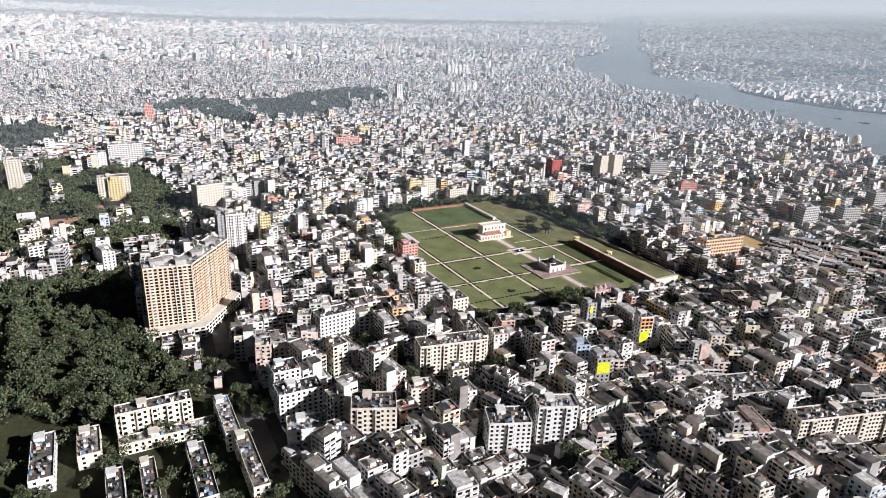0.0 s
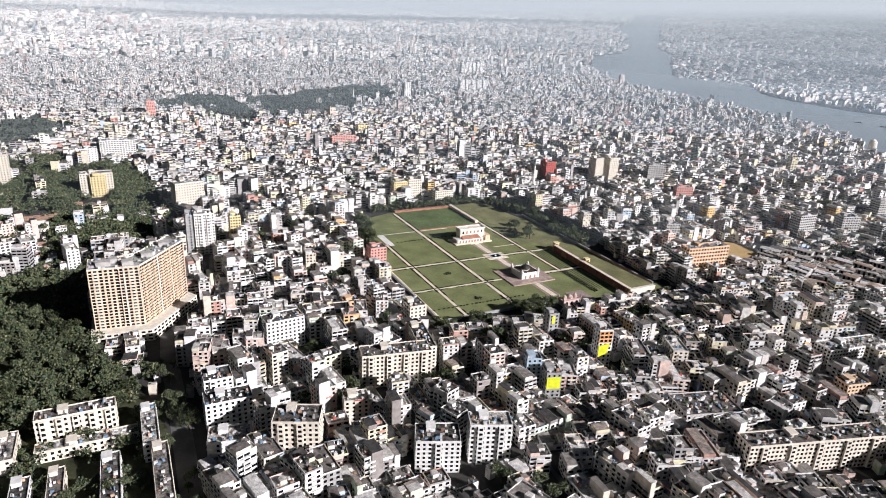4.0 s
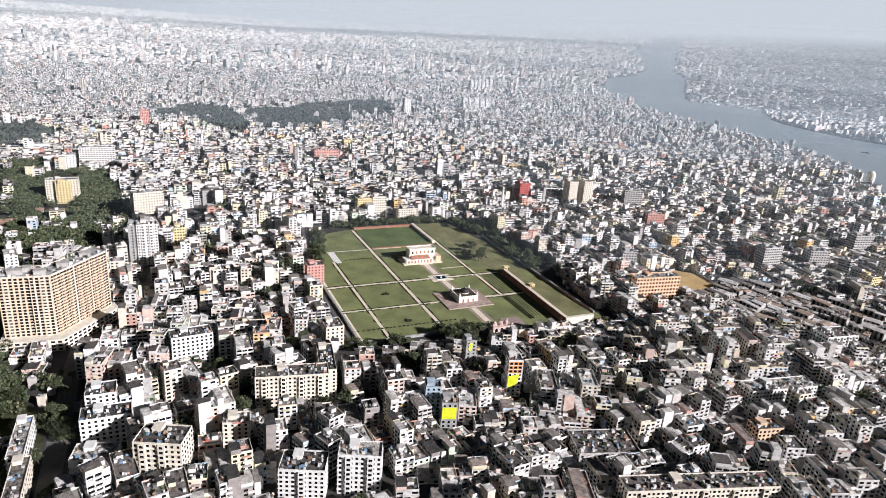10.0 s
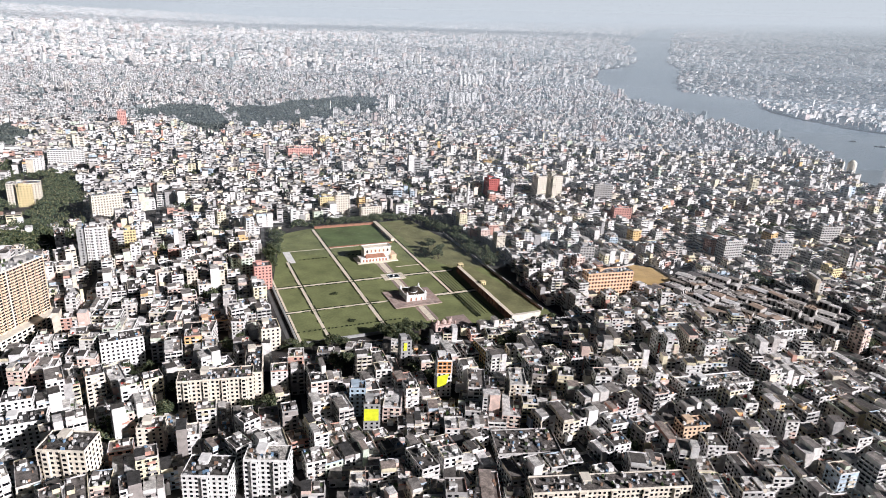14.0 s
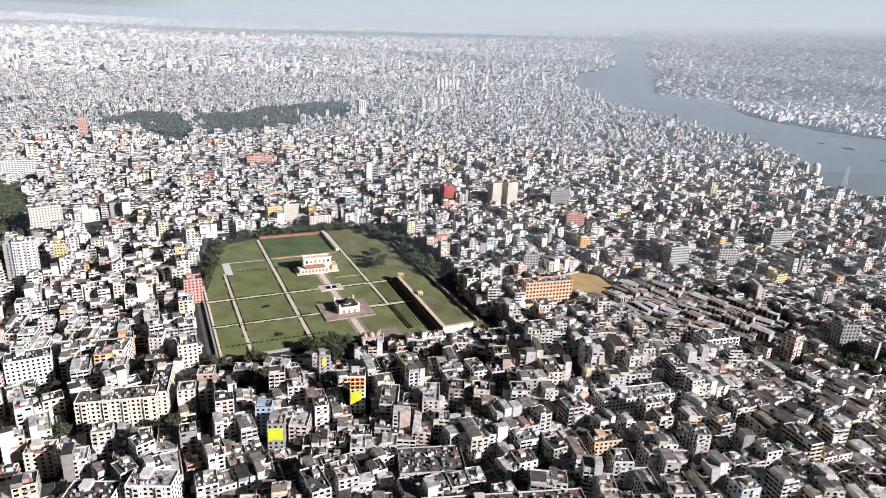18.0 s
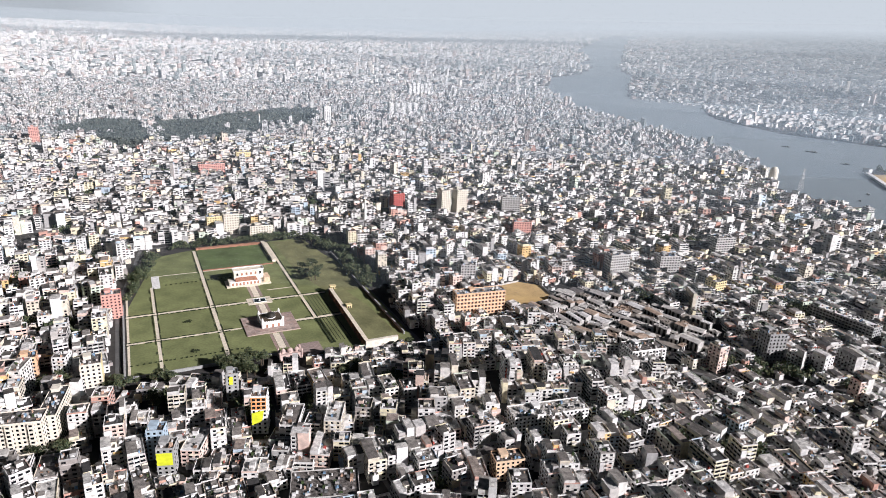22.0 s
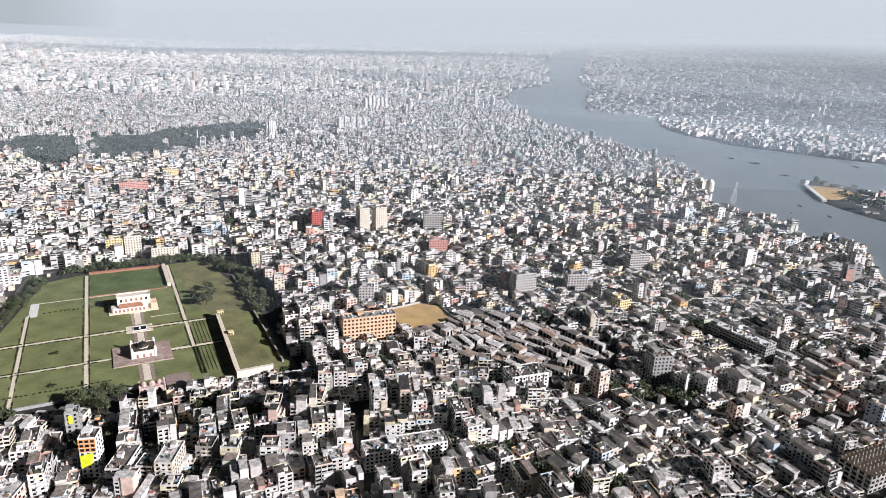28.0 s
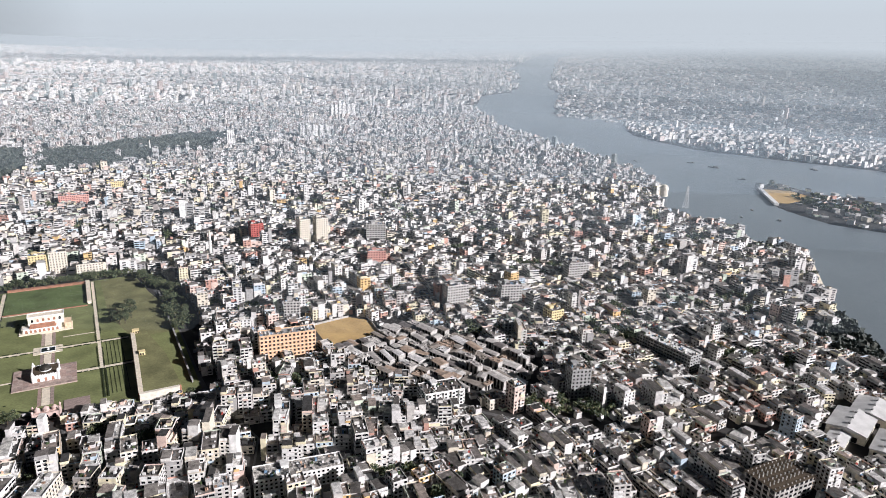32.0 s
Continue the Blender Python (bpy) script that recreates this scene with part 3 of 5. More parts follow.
    s.turned([(1.2, 0.7), (0.9, 1.2), (0.3, 1.6), (0.5, 2.2), (0.2, 2.6)], 47.5, -2.5, 8)
    part("jet_pedestal", s, M_WHITE, f)


M_MOSQUE = material("faded_pink_plaster", (0.62, 0.47, 0.42), stain=0.35)


def old_mosque():
    s = Shape()
    s.box(39.5, -140, 0, 58.5, -132, 5.2)
    s.box(39.1, -140.4, 5.2, 58.9, -131.6, 5.8)
    t = thing("mosque", s, M_MOSQUE, "small three-domed pink-plastered mosque at the garden edge", "mosque")
    for k in range(3):
        s = Shape()
        r = 2.7 if k == 1 else 2.2
        s.turned([(r * 0.9, 5.8), (r * 0.9, 6.5), (r, 7.2), (r * 0.9, 8.3), (r * 0.5, 9.2), (0.2, 9.7), (0.12, 10.6)], 42.9 + 6.0 * k, -136, 12)
        part("dome", s, M_MOSQUE, t, "faded pink dome")
    for x in (39.5, 58.5):
        for y in (-140, -132):
            s = Shape()
            s.turned([(0.8, 0), (0.8, 7.2), (1.0, 7.4), (0.7, 8.4), (0.1, 9.3)], x, y, 8)
            part("corner_turret", s, M_MOSQUE, t)
    for k in range(3):
        s = Shape()
        arch_ring(s, 41 + 5.6 * k, 45.5 + 5.6 * k, -140.05, 0.4, 4.2, 1)
        part("arched_doorway", s, M_GLASS, t)
    slab("brick_court", 60.5, -138, 80, -114, 0, 0.4, M_PLAZA, "red brick forecourt of the mosque", "court")


garden()
tomb()
hall()
old_mosque()


# ---- landmark buildings ----
def windows_on(s, x0, y0, x1, y1, z, h, pitch, wide, sides="swne", depth=0.05):
    """Dark panes in one storey of a rectangular block."""
    for side in sides:
        a, b = (x0, x1) if side in "sn" else (y0, y1)
        n = max(1, int((b - a - 0.6) / pitch))
        step = (b - a) / n
        for i in range(n):
            c = a + step * (i + 0.5)
            lo, hi = c - wide / 2, c + wide / 2
            if side == "s":
                s.box(lo, y0 - depth, z, hi, y0, z + h)
            elif side == "n":
                s.box(lo, y1, z, hi, y1 + depth, z + h)
            elif side == "w":
                s.box(x0 - depth, lo, z, x0, hi, z + h)
            else:
                s.box(x1, lo, z, x1 + depth, hi, z + h)


def block(name, label, x0, y0, x1, y1, floors, h, mat, pitch=3.2, wide=1.5, turn=0.0, ledges=True, tanks=1, head=True, podium=0, bays=(), roof=None, category="building", ledge=None):
    """A flat-roofed block with window rows, floor ledges, parapet, stair head and tanks. Plan given by its corners before the turn."""
    w, d = x1 - x0, y1 - y0
    take([(x0 + w / 2 + a * math.cos(turn) - b * math.sin(turn), y0 + d / 2 + a * math.sin(turn) + b * math.cos(turn)) for a, b in ((-w / 2 - 1, -d / 2 - 1), (w / 2 + 1, -d / 2 - 1), (w / 2 + 1, d / 2 + 1), (-w / 2 - 1, d / 2 + 1))])
    at = Matrix.Translation((x0 + w / 2, y0 + d / 2, 0)) @ Matrix.Rotation(turn, 4, "Z")
    a, b = w / 2, d / 2
    s = Shape()
    s.box(-a, -b, -0.2, a, b, h)
    t = thing(name, s, mat, label, category, at=at)
    for u in bays:      # projecting bays on the front, at shares of the width
        s = Shape()
        s.box(-a + u * w - 1.8, -b - 1.4, 0, -a + u * w + 1.8, -b, h - 0.2)
        part("bay", s, mat, t)
    fh = h / floors
    for k in range(floors):
        s = Shape()
        windows_on(s, -a, -b, a, b, k * fh + fh * 0.3, fh * 0.48, pitch, wide)
        for u in bays:
            c = -a + u * w
            s.box(c - 1.0, -b - 1.45, k * fh + fh * 0.3, c + 1.0, -b - 1.4, k * fh + fh * 0.78)
        part("glazing", s, M_GLASS, t, kind="stuff")
    if ledges:
        s = Shape()
        for k in range(1, floors):
            s.box(-a - 0.35, -b - 0.35, k * fh - 0.12, a + 0.35, b + 0.35, k * fh + 0.1, under=True)
        part("floor_ledge", s, ledge or mat, t, kind="stuff")
    s = Shape()
    for p in ((-a, -b, a, -b + 0.25), (-a, b - 0.25, a, b), (-a, -b + 0.25, -a + 0.25, b - 0.25), (a - 0.25, -b + 0.25, a, b - 0.25)):
        s.box(p[0], p[1], h, p[2], p[3], h + 0.95)
    part("parapet", s, mat, t)
    s = Shape()
    s.box(-a + 0.25, -b + 0.25, h, a - 0.25, b - 0.25, h + 0.06)
    part("roof", s, roof or M_ROOF, t)
    s = Shape()
    odd = random.Random(int(x0 * 13 + y0 * 7))
    for _ in range(int(w * d / 16)):
        u, v = odd.uniform(-a + 0.5, a - 2.5), odd.uniform(-b + 0.5, b - 2.5)
        s.box(u, v, h + 0.06, u + odd.uniform(0.5, 2.2), v + odd.uniform(0.5, 2.0), h + odd.uniform(0.5, 2.2))
    part("roof_clutter", s, M_MESS, t, kind="stuff")
    if head:
        s = Shape()
        u = min(2.6, a * 0.5)
        s.box(-a * 0.3 - u, b - 2.5 - 2 * u, h, -a * 0.3 + u, b - 1.2, h + 2.7)
        s.box(-a * 0.3 - u - 0.3, b - 2.8 - 2 * u, h + 2.7, -a * 0.3 + u + 0.3, b - 0.9, h + 2.95)
        part("stair_head", s, mat, t)
    for k in range(tanks):
        s = Shape()
        s.turned([(0.8, h + 0.06), (0.85, h + 1.3), (0.5, h + 1.7), (0.3, h + 1.9)], a * 0.45 - 2.2 * k, -b * 0.3, 8)
        part("water_tank", s, M_TANK, t)
    return t


def great_tower():
    """The tall angled apartment block on its podium."""
    ring = [(-346, -61), (-311, -64), (-275, -14), (-287, 2), (-316, -40), (-346, -38)]
    take([(-352, -72), (-300, -72), (-262, -20), (-282, 14), (-352, -30)])
    h, floors = 59.0, 19
    s = Shape()
    s.prism(ring, 0, h, 0, 1)
    t = thing("apartment_tower", s, [M_TOWER, M_GREY], "tall angled peach apartment block with rows of balconies", "tower block")
    s = Shape()
    s.prism([(-349, -70), (-306, -74), (-268, -20), (-284, 8), (-318, -36), (-349, -34)], 0, 10)
    pod = part("podium", s, M_CREAM, t, "cream three-storey podium")
    fh = (h - 10) / floors

    def facade(shape, p, q, z0, z1, u0, u1, off0, off1):
        """A box on a slanting wall from share u0 to u1, between two offsets outwards."""
        dx, dy = q[0] - p[0], q[1] - p[1]
        ln = math.hypot(dx, dy)
        nx, ny = dy / ln, -dx / ln
        pts = [(p[0] + dx * u + nx * o, p[1] + dy * u + ny * o) for u, o in ((u0, off1), (u1, off1), (u1, off0), (u0, off0))]
        shape.prism(pts, z0, z1)

    walls = [(ring[0], ring[1], 10), (ring[1], ring[2], 18), (ring[2], ring[3], 6), (ring[3], ring[4], 16), (ring[4], ring[5], 10), (ring[5], ring[0], 8)]
    for k in range(floors):
        z = 10 + k * fh
        g, b = Shape(), Shape()
        for p, q, n in walls:
            for i in range(n):
                facade(g, p, q, z + 0.6, z + 2.25, (i + (0.2 if n == 10 else 0.1)) / n, (i + (0.8 if n == 10 else 0.9)) / n, 0, 0.06)
            facade(b, p, q, z - 0.14, z + 0.14, 0, 1, 0, 0.4)
        part("glazing", g, M_GLASS, t, kind="stuff")
        part("floor_ledge", b, M_CREAM, t)
    for (p, q, n), balconies, piers in ((walls[0], (1, 8), (0, 3, 7, 10)), (walls[1], (1, 3, 5, 8, 10, 13, 15), (0, 7, 12, 18))):
        for i in balconies:
            for k in range(floors):
                z = 10 + k * fh
                s = Shape()
                facade(s, p, q, z - 0.1, z + 0.9, (i - 0.05) / n, (i + 1.05) / n, 0.0, 1.4)
                part("balcony", s, M_CREAM if n == 10 else M_TOWER, t)
        for i in piers:
            s = Shape()
            facade(s, p, q, 10, h + 1.4, max(0, i - 0.16) / n, min(n, i + 0.16) / n, 0.0, 0.7)
            part("pier", s, M_CREAM if i % 3 else M_TOWER, t)
    # near-black strips on the flat wall paint the shade of a recessed shaft
    for u in (0.585, 0.685):
        s = Shape()
        facade(s, *walls[0][:2], 12, h - 1, u - 0.012, u + 0.012, 0.0, 0.1)
        part("recess_shade_strip", s, M_GLASS, t, "dark strip painting the shade of a recessed shaft")
    for k in range(3):
        g = Shape()
        for p, q, n in (((-349, -70), (-306, -74), 9), ((-306, -74), (-268, -20), 13), ((-349, -34), (-349, -70), 7)):
            for i in range(n):
                facade(g, p, q, 1 + 3.1 * k, 2.6 + 3.1 * k, (i + 0.2) / n, (i + 0.8) / n, 0, 0.06)
        part("glazing", g, M_GLASS, pod, kind="stuff")
    s = Shape()
    for p, q, n in walls:
        facade(s, p, q, h, h + 1.2, 0, 1, -0.3, 0.0)
    part("parapet", s, M_CREAM, t)
    for x, y, a in ((-335, -52, 5), (-318, -56, 4), (-304, -42, 4), (-290, -20, 4), (-328, -47, 3)):
        s = Shape()
        s.box(x - a, y - 3, h, x + a, y + 3, h + 3.4)
        s.box(x - a - 0.3, y - 3.3, h + 3.4, x + a + 0.3, y + 3.3, h + 3.7)
        part("roof_house", s, M_LEDGE, t)
    s = Shape()
    odd = random.Random(8)
    while len(s.f) < 450:
        x, y = odd.uniform(-346, -275), odd.uniform(-64, 2)
        if inside(x, y, ring) and inside(x + 2, y + 2, ring):
            s.box(x, y, h, x + odd.uniform(0.6, 2.4), y + odd.uniform(0.6, 2.4), h + odd.uniform(0.5, 2.6))
    part("roof_clutter", s, M_MESS, t, kind="stuff")


great_tower()
LOWZONE.append([(-354, -72), (-302, -76), (-258, -16), (-244, -30), (-292, -112), (-354, -112)])
block("apartment_block", "white twin-shaft apartment tower with zigzag balconies", -254, 108, -234, 124, 14, 44, M_WHITE, pitch=2.6, bays=(0.3, 0.7))
block("apartment_block", "grey cement flank of the apartment tower", -262, 110, -254.2, 128, 14, 43, M_GREY, pitch=4)
block("apartment_block", "slim yellow apartment tower", -218, 110, -207, 122, 12, 38, M_YELLOW, pitch=2.6)
block("apartment_block", "cream slab block with a rounded roof room", -262, 271, -226, 289, 11, 37, M_CREAM, turn=0.25)
block("apartment_block", "broad white slab block with long balconies", -346, 604, -293, 622, 10, 32, M_WHITE, pitch=3.8, wide=2.6)
block("office_block", "plain white box of a block beside the trees", -374, 580, -350, 596, 7, 25, M_WHITE, pitch=4)
block("apartment_block", "yellow and white block over the trees", -368, 378, -329, 394, 9, 31, M_CREAM)
block("apartment_block", "yellow middle of the yellow and white block", -356, 373.5, -338, 377.8, 9, 30, M_YELLOW)
block("apartment_block", "faded red apartment block far off", -256, 1016, -238, 1034, 12, 40, M_PINK)
block("apartment_block", "yellow block far off", 137, 722, 166, 740, 7, 23, M_YELLOW)
block("apartment_block", "long pink block far off", 54, 636, 102, 654, 6, 19, M_PINK)
block("apartment_block", "slim white apartment tower far off", 482, 1286, 502, 1306, 15, 49, M_WHITE, pitch=5, wide=3)
for i in range(5):
    block("apartment_block", "white apartment tower in a far group", 742 + 22 * i, 1412, 758 + 22 * i, 1430, 13, 42, M_WHITE, pitch=5, wide=3)
for i in range(6):
    block("apartment_block", "white apartment tower in a farther group", 1076 + 19 * i, 2040, 1090 + 19 * i, 2060, 17, 52 + 4 * (i % 3), M_WHITE, pitch=6, wide=3.5)
block("apartment_block", "yellow ochre block beyond the garden", 24, 240, 44, 254, 8, 26, M_YELLOW)
block("apartment_block", "cream block beyond the garden", 46, 240, 66, 254, 8, 28, M_CREAM)
block("apartment_block", "pale yellow low block behind the garden", 76, 214, 104, 226, 5, 16, M_CREAM)
block("apartment_block", "twin cream apartment tower", 372, 232, 388, 250, 13, 42, M_CREAM, pitch=3)
block("apartment_block", "twin cream apartment tower", 396, 226, 414, 244, 13, 43, M_CREAM, pitch=3)
LOWZONE.append([(285, 225), (305, 282), (336, 282), (336, 225)])
LOWZONE.append([(345, 180), (370, 232), (416, 226), (416, 180)])
block("apartment_block", "red-painted block among white houses", 311, 282, 330, 300, 9, 29, M_RED)
block("apartment_block", "white block with tall windows", 520, -96, 546, -80, 8, 26, M_FADED, wide=1.9, turn=-0.3)
block("apartment_block", "pale yellow block over the market", 543, -158, 560, -142, 4, 13, M_YELLOW)
block("apartment_block", "white block with long balconies", 650, -64, 680, -48, 8, 27, M_FADED, pitch=3.8, wide=2.6, turn=-0.2)
block("apartment_block", "red-fronted house at the garden corner", -99, 0, -82, 14, 8, 25, M_PINK)
block("apartment_block", "orange-fronted house by a lane", -157, -96, -144, -84, 5, 17, M_SCHOOL)
Y_OB = block("apartment_block", "cream house with a bare yellow flank at the garden corner", -112, -130, -97, -112, 6, 20, M_CREAM)
s = Shape()
s.box(7.5, -9, 0.5, 7.75, 9, 20.9)
part("painted_flank", s, M_YELLOW, Y_OB, "bare yellow-painted flank")
block("apartment_block", "tall white block with grids of windows", -146, -306, -121, -292, 8, 26, M_WHITE, pitch=2.8, turn=-0.38, bays=(0.25, 0.75))
block("apartment_block", "long cream apartment block with bays", -178, -206, -128, -190, 8, 25, M_CREAM, pitch=3, turn=-0.18, bays=(0.12, 0.38, 0.62, 0.88))
block("apartment_block", "long wing of the cream apartment block", -131, -202, -119, -162, 8, 23, M_CREAM, pitch=3, turn=-0.16)
block("workshop_row", "long low grey-roofed workshop row", -156, -262, -147, -212, 3, 9, M_LEDGE, pitch=4, turn=-0.06)
block("apartment_block", "cream corner apartment block", -251, -264, -224, -246, 9, 29, M_CREAM, pitch=3, turn=-0.4, bays=(0.2, 0.6))
block("apartment_block", "white block with two fronts", -178, -302, -152, -284, 7, 21, M_WHITE, pitch=3, turn=-0.38, bays=(0.5,))
block("apartment_block", "white street-corner block with pale bays", -282, -192, -264, -176, 8, 24, M_WHITE, pitch=3, bays=(0.3,))
block("apartment_block", "white L-shaped street block", -284, -212, -255, -197, 6, 19, M_WHITE, pitch=3.4)
block("warehouse", "bare white walled building", -286, -246, -262, -230, 4, 14, M_WHITE, pitch=9, turn=-0.2)
R_OB = block("apartment_block", "cream house with a red roof edge", -203, -240, -187, -228, 6, 18, M_CREAM, turn=-0.2)
s = Shape()
s.box(-2, -6.12, 18.0, 6, -6.02, 18.9)
part("painted_edge", s, M_RED, R_OB, "red-painted parapet strip")
block("workshop", "low pale-roofed workshop in a court", -188, -232, -174, -208, 2, 6, M_FADED, pitch=4, head=False, roof=M_PALE_ROOF)
block("market_hall", "broad low grey-roofed hall", 8, -330, 50, -304, 2, 7, M_FADED, pitch=3.6, turn=-0.28, head=False)
# peach wall colour carries the warm light on this cream house
block("apartment_block", "cream house, orange light on its front painted as peach walls", 134, -352, 154, -340, 5, 15, M_PEACH, pitch=2.8, turn=-0.2)
block("row_house", "long row of cream flats with many windows", -2, -390, 92, -376, 7, 21, M_CREAM, pitch=2.8, turn=-0.28, bays=(0.1, 0.3, 0.5, 0.7, 0.9))
W_OB = block("apartment_block", "slim house with an orange top", 0, -240, 11, -228, 9, 30, M_WHITE, turn=-0.3)
s = Shape()
s.box(-5.4, -6.3, 20, 4.9, -6.08, 29.6)
part("painted_top", s, M_ORANGE, W_OB, "orange-painted upper storeys")
for k in range(9):
    s = Shape()
    s.box(-4.6 + 3.4 * (k % 3), -6.36, 20.8 + 3.2 * (k // 3), -2.4 + 3.4 * (k % 3), -6.3, 22.6 + 3.2 * (k // 3))
    part("window", s, M_GLASS, W_OB)
s = Shape()
s.v += [(-5.2, -6.6, 8), (1.6, -6.6, 10.5), (3.4, -6.6, 19.5), (-5.2, -6.6, 17.5), (-5.2, -6.4, 8), (1.6, -6.4, 10.5), (3.4, -6.4, 19.5), (-5.2, -6.4, 17.5)]
s.f += [(0, 1, 2, 3), (0, 4, 5, 1), (1, 5, 6, 2), (2, 6, 7, 3), (3, 7, 4, 0)]
s.m += [0] * 5
part("painted_flank", s, M_LIME, W_OB, "bright yellow-green painted flank")
LOWZONE.append([(-110, -310), (-72, -250), (-46, -250), (-46, -310)])
LOWZONE.append([(-44, -300), (-14, -228), (16, -228), (24, -300)])
X_OB = block("apartment_block", "slim house with a bright yellow-green flank", -63, -262, -52, -250, 6, 19, M_GREY, turn=-0.3)
# painted patch covers only the flank's sunlit part; its shaded foot is left out
s = Shape()
s.box(-5.2, -6.6, 7.5, 4.6, -6.4, 16.5)
part("painted_flank", s, M_LIME, X_OB, "bright yellow-green painted flank")
block("apartment_block", "slim pale blue house", -68, -244, -57, -234, 7, 22, M_BLUE, turn=-0.3)
LOWZONE.append([(-18, -222), (-12, -190), (4, -190), (4, -222)])
Z_OB = block("apartment_block", "slim grey house with a narrow yellow-green flank", -11, -188, -2, -178, 7, 22, M_GREY, turn=-0.1)
s = Shape()
s.box(-2.2, -5.3, 14, 0.6, -5.1, 20.5)
part("painted_flank", s, M_LIME, Z_OB, "narrow yellow-green painted strip")
V_OB = block("apartment_block", "slim white house with a red sign", 203, -246, 216, -234, 7, 23, M_WHITE, turn=-0.3)
s = Shape()
s.box(-4.5, -6.5, 6, 3.0, -6.3, 15)
part("sign_board", s, M_RED, V_OB, "red sign board")
s = Shape()
for k in range(3):
    s.box(-3.4 + 0.3 * k, -6.56, 7.5 + 2.4 * k, 1.8 - 0.4 * k, -6.51, 8.6 + 2.4 * k)
part("sign_lettering", s, M_WHITE, V_OB)
LOWZONE.append(rect(218, -150, 306, -110))
LOWZONE.append([(-222, -320), (-222, -290), (-180, -300), (-118, -312), (-112, -345), (-215, -350)])
LOWZONE.append([(-30, -300), (-28, -345), (70, -360), (75, -320)])
LOWZONE.append(rect(168, -140, 182, 130))
block("school", "long orange school block with pale gallery ledges", 226, -114, 280, -100, 6, 24, M_SCHOOL, pitch=3.6, wide=2.0, turn=-0.12, roof=M_GREY, ledge=M_CREAM)
s = Shape()
s.prism(take([(294, -116), (354, -106), (358, -66), (340, -48), (296, -54)]), 0, 0.15)
thing("school_yard", s, M_SAND, "bare sandy yellow school playing yard", "yard", kind="structure")
s = Shape()
for (x0, y0), (x1, y1) in (((294, -116), (354, -106)), ((354, -106), (358, -66)), ((340, -48), (296, -54))):
    dx, dy = x1 - x0, y1 - y0
    ln = math.hypot(dx, dy)
    nx, ny = -dy / ln * 0.25, dx / ln * 0.25
    s.prism([(x0 - nx, y0 - ny), (x0 + nx, y0 + ny), (x1 + nx, y1 + ny), (x1 - nx, y1 - ny)][::-1], 0, 2.4)
thing("yard_wall", s, M_LEDGE, "bare concrete wall round the school yard", "wall", kind="structure")


# ---- streets ----
ROADS = [([(-292, -20), (-298, -100), (-298, -170), (-299, -280), (-300, -400)], 12), ([(158, 130), (164, 60), (165, -30), (166, -110), (168, -150)], 6), ([(168, -150), (180, -190), (191, -240), (168, -306), (140, -360), (110, -430)], 1.6),
         ([(300, -150), (331, -200), (367, -283), (410, -332), (500, -390), (580, -420)], 4), ([(-87, -140), (-87, 30), (-60, 208), (150, 228)], 4),
         ([(-298, -40), (-250, 30), (-240, 100), (-190, 200), (-180, 400)], 5), ([(-87, -140), (-100, -250), (-110, -420)], 3), ([(60, -160), (66, -260), (70, -420)], 3)]
for line, wide in ROADS:
    s = Shape()
    for (xa, ya), (xb, yb) in zip(line, line[1:]):
        dx, dy = xb - xa, yb - ya
        ln = math.hypot(dx, dy)
        nx, ny = -dy / ln * wide / 2, dx / ln * wide / 2
        k = len(s.v)
        s.v += [(xa - nx, ya - ny, 0.02), (xb - nx, yb - ny, 0.02), (xb + nx, yb + ny, 0.02), (xa + nx, ya + ny, 0.02)]
        s.f.append((k, k + 1, k + 2, k + 3))
        s.m.append(0)
        take([(xa - nx, ya - ny), (xb - nx, yb - ny), (xb + nx, yb + ny), (xa + nx, ya + ny)])
    thing("road", s, M_ROAD, "worn grey asphalt street between the houses", "road", kind="structure")

# ---- the river side and the workshops beside it ----
block("apartment_block", "white block with a grid of windows", 452, -80, 479, -64, 9, 30, M_FADED, wide=1.9, pitch=3, turn=-0.1)
block("apartment_block", "long low pink block among white houses", 432, 106, 458, 118, 6, 21, M_PINK, turn=-0.35)
block("apartment_block", "white block with deep balconies", 476, 214, 506, 226, 8, 28, M_FADED, pitch=3.8, wide=2.6, turn=-0.35)
block("apartment_block", "plain white block behind the school", 273, -34, 290, -22, 7, 23, M_FADED, wide=1.9, turn=-0.35)
block("apartment_block", "tall bare grey cement block", 452, -304, 470, -288, 8, 28, M_GREY, turn=-0.3)
block("market_hall", "broad pale market hall with galleries", 328, -262, 364, -242, 4, 13.5, M_WHITE, pitch=2.8, turn=-0.14, bays=(0.1, 0.3, 0.5, 0.7, 0.9))
block("mill", "long dark-fronted mill with a white roof edge", 588, -312, 604, -246, 5, 16, M_GREY, pitch=3.4, wide=2.2, turn=0.06, roof=M_WHITE)
block("apartment_block", "long white row with even windows", 172, -316, 232, -300, 5, 15, M_WHITE, pitch=3, turn=-0.16)
block("apartment_block", "tall white block over the far trees", -476, 474, -458, 492, 13, 42, M_CREAM, pitch=3)
block("apartment_block", "broad white block with a flat front", -230, -126, -200, -110, 8, 25, M_WHITE, pitch=3, turn=0.1)


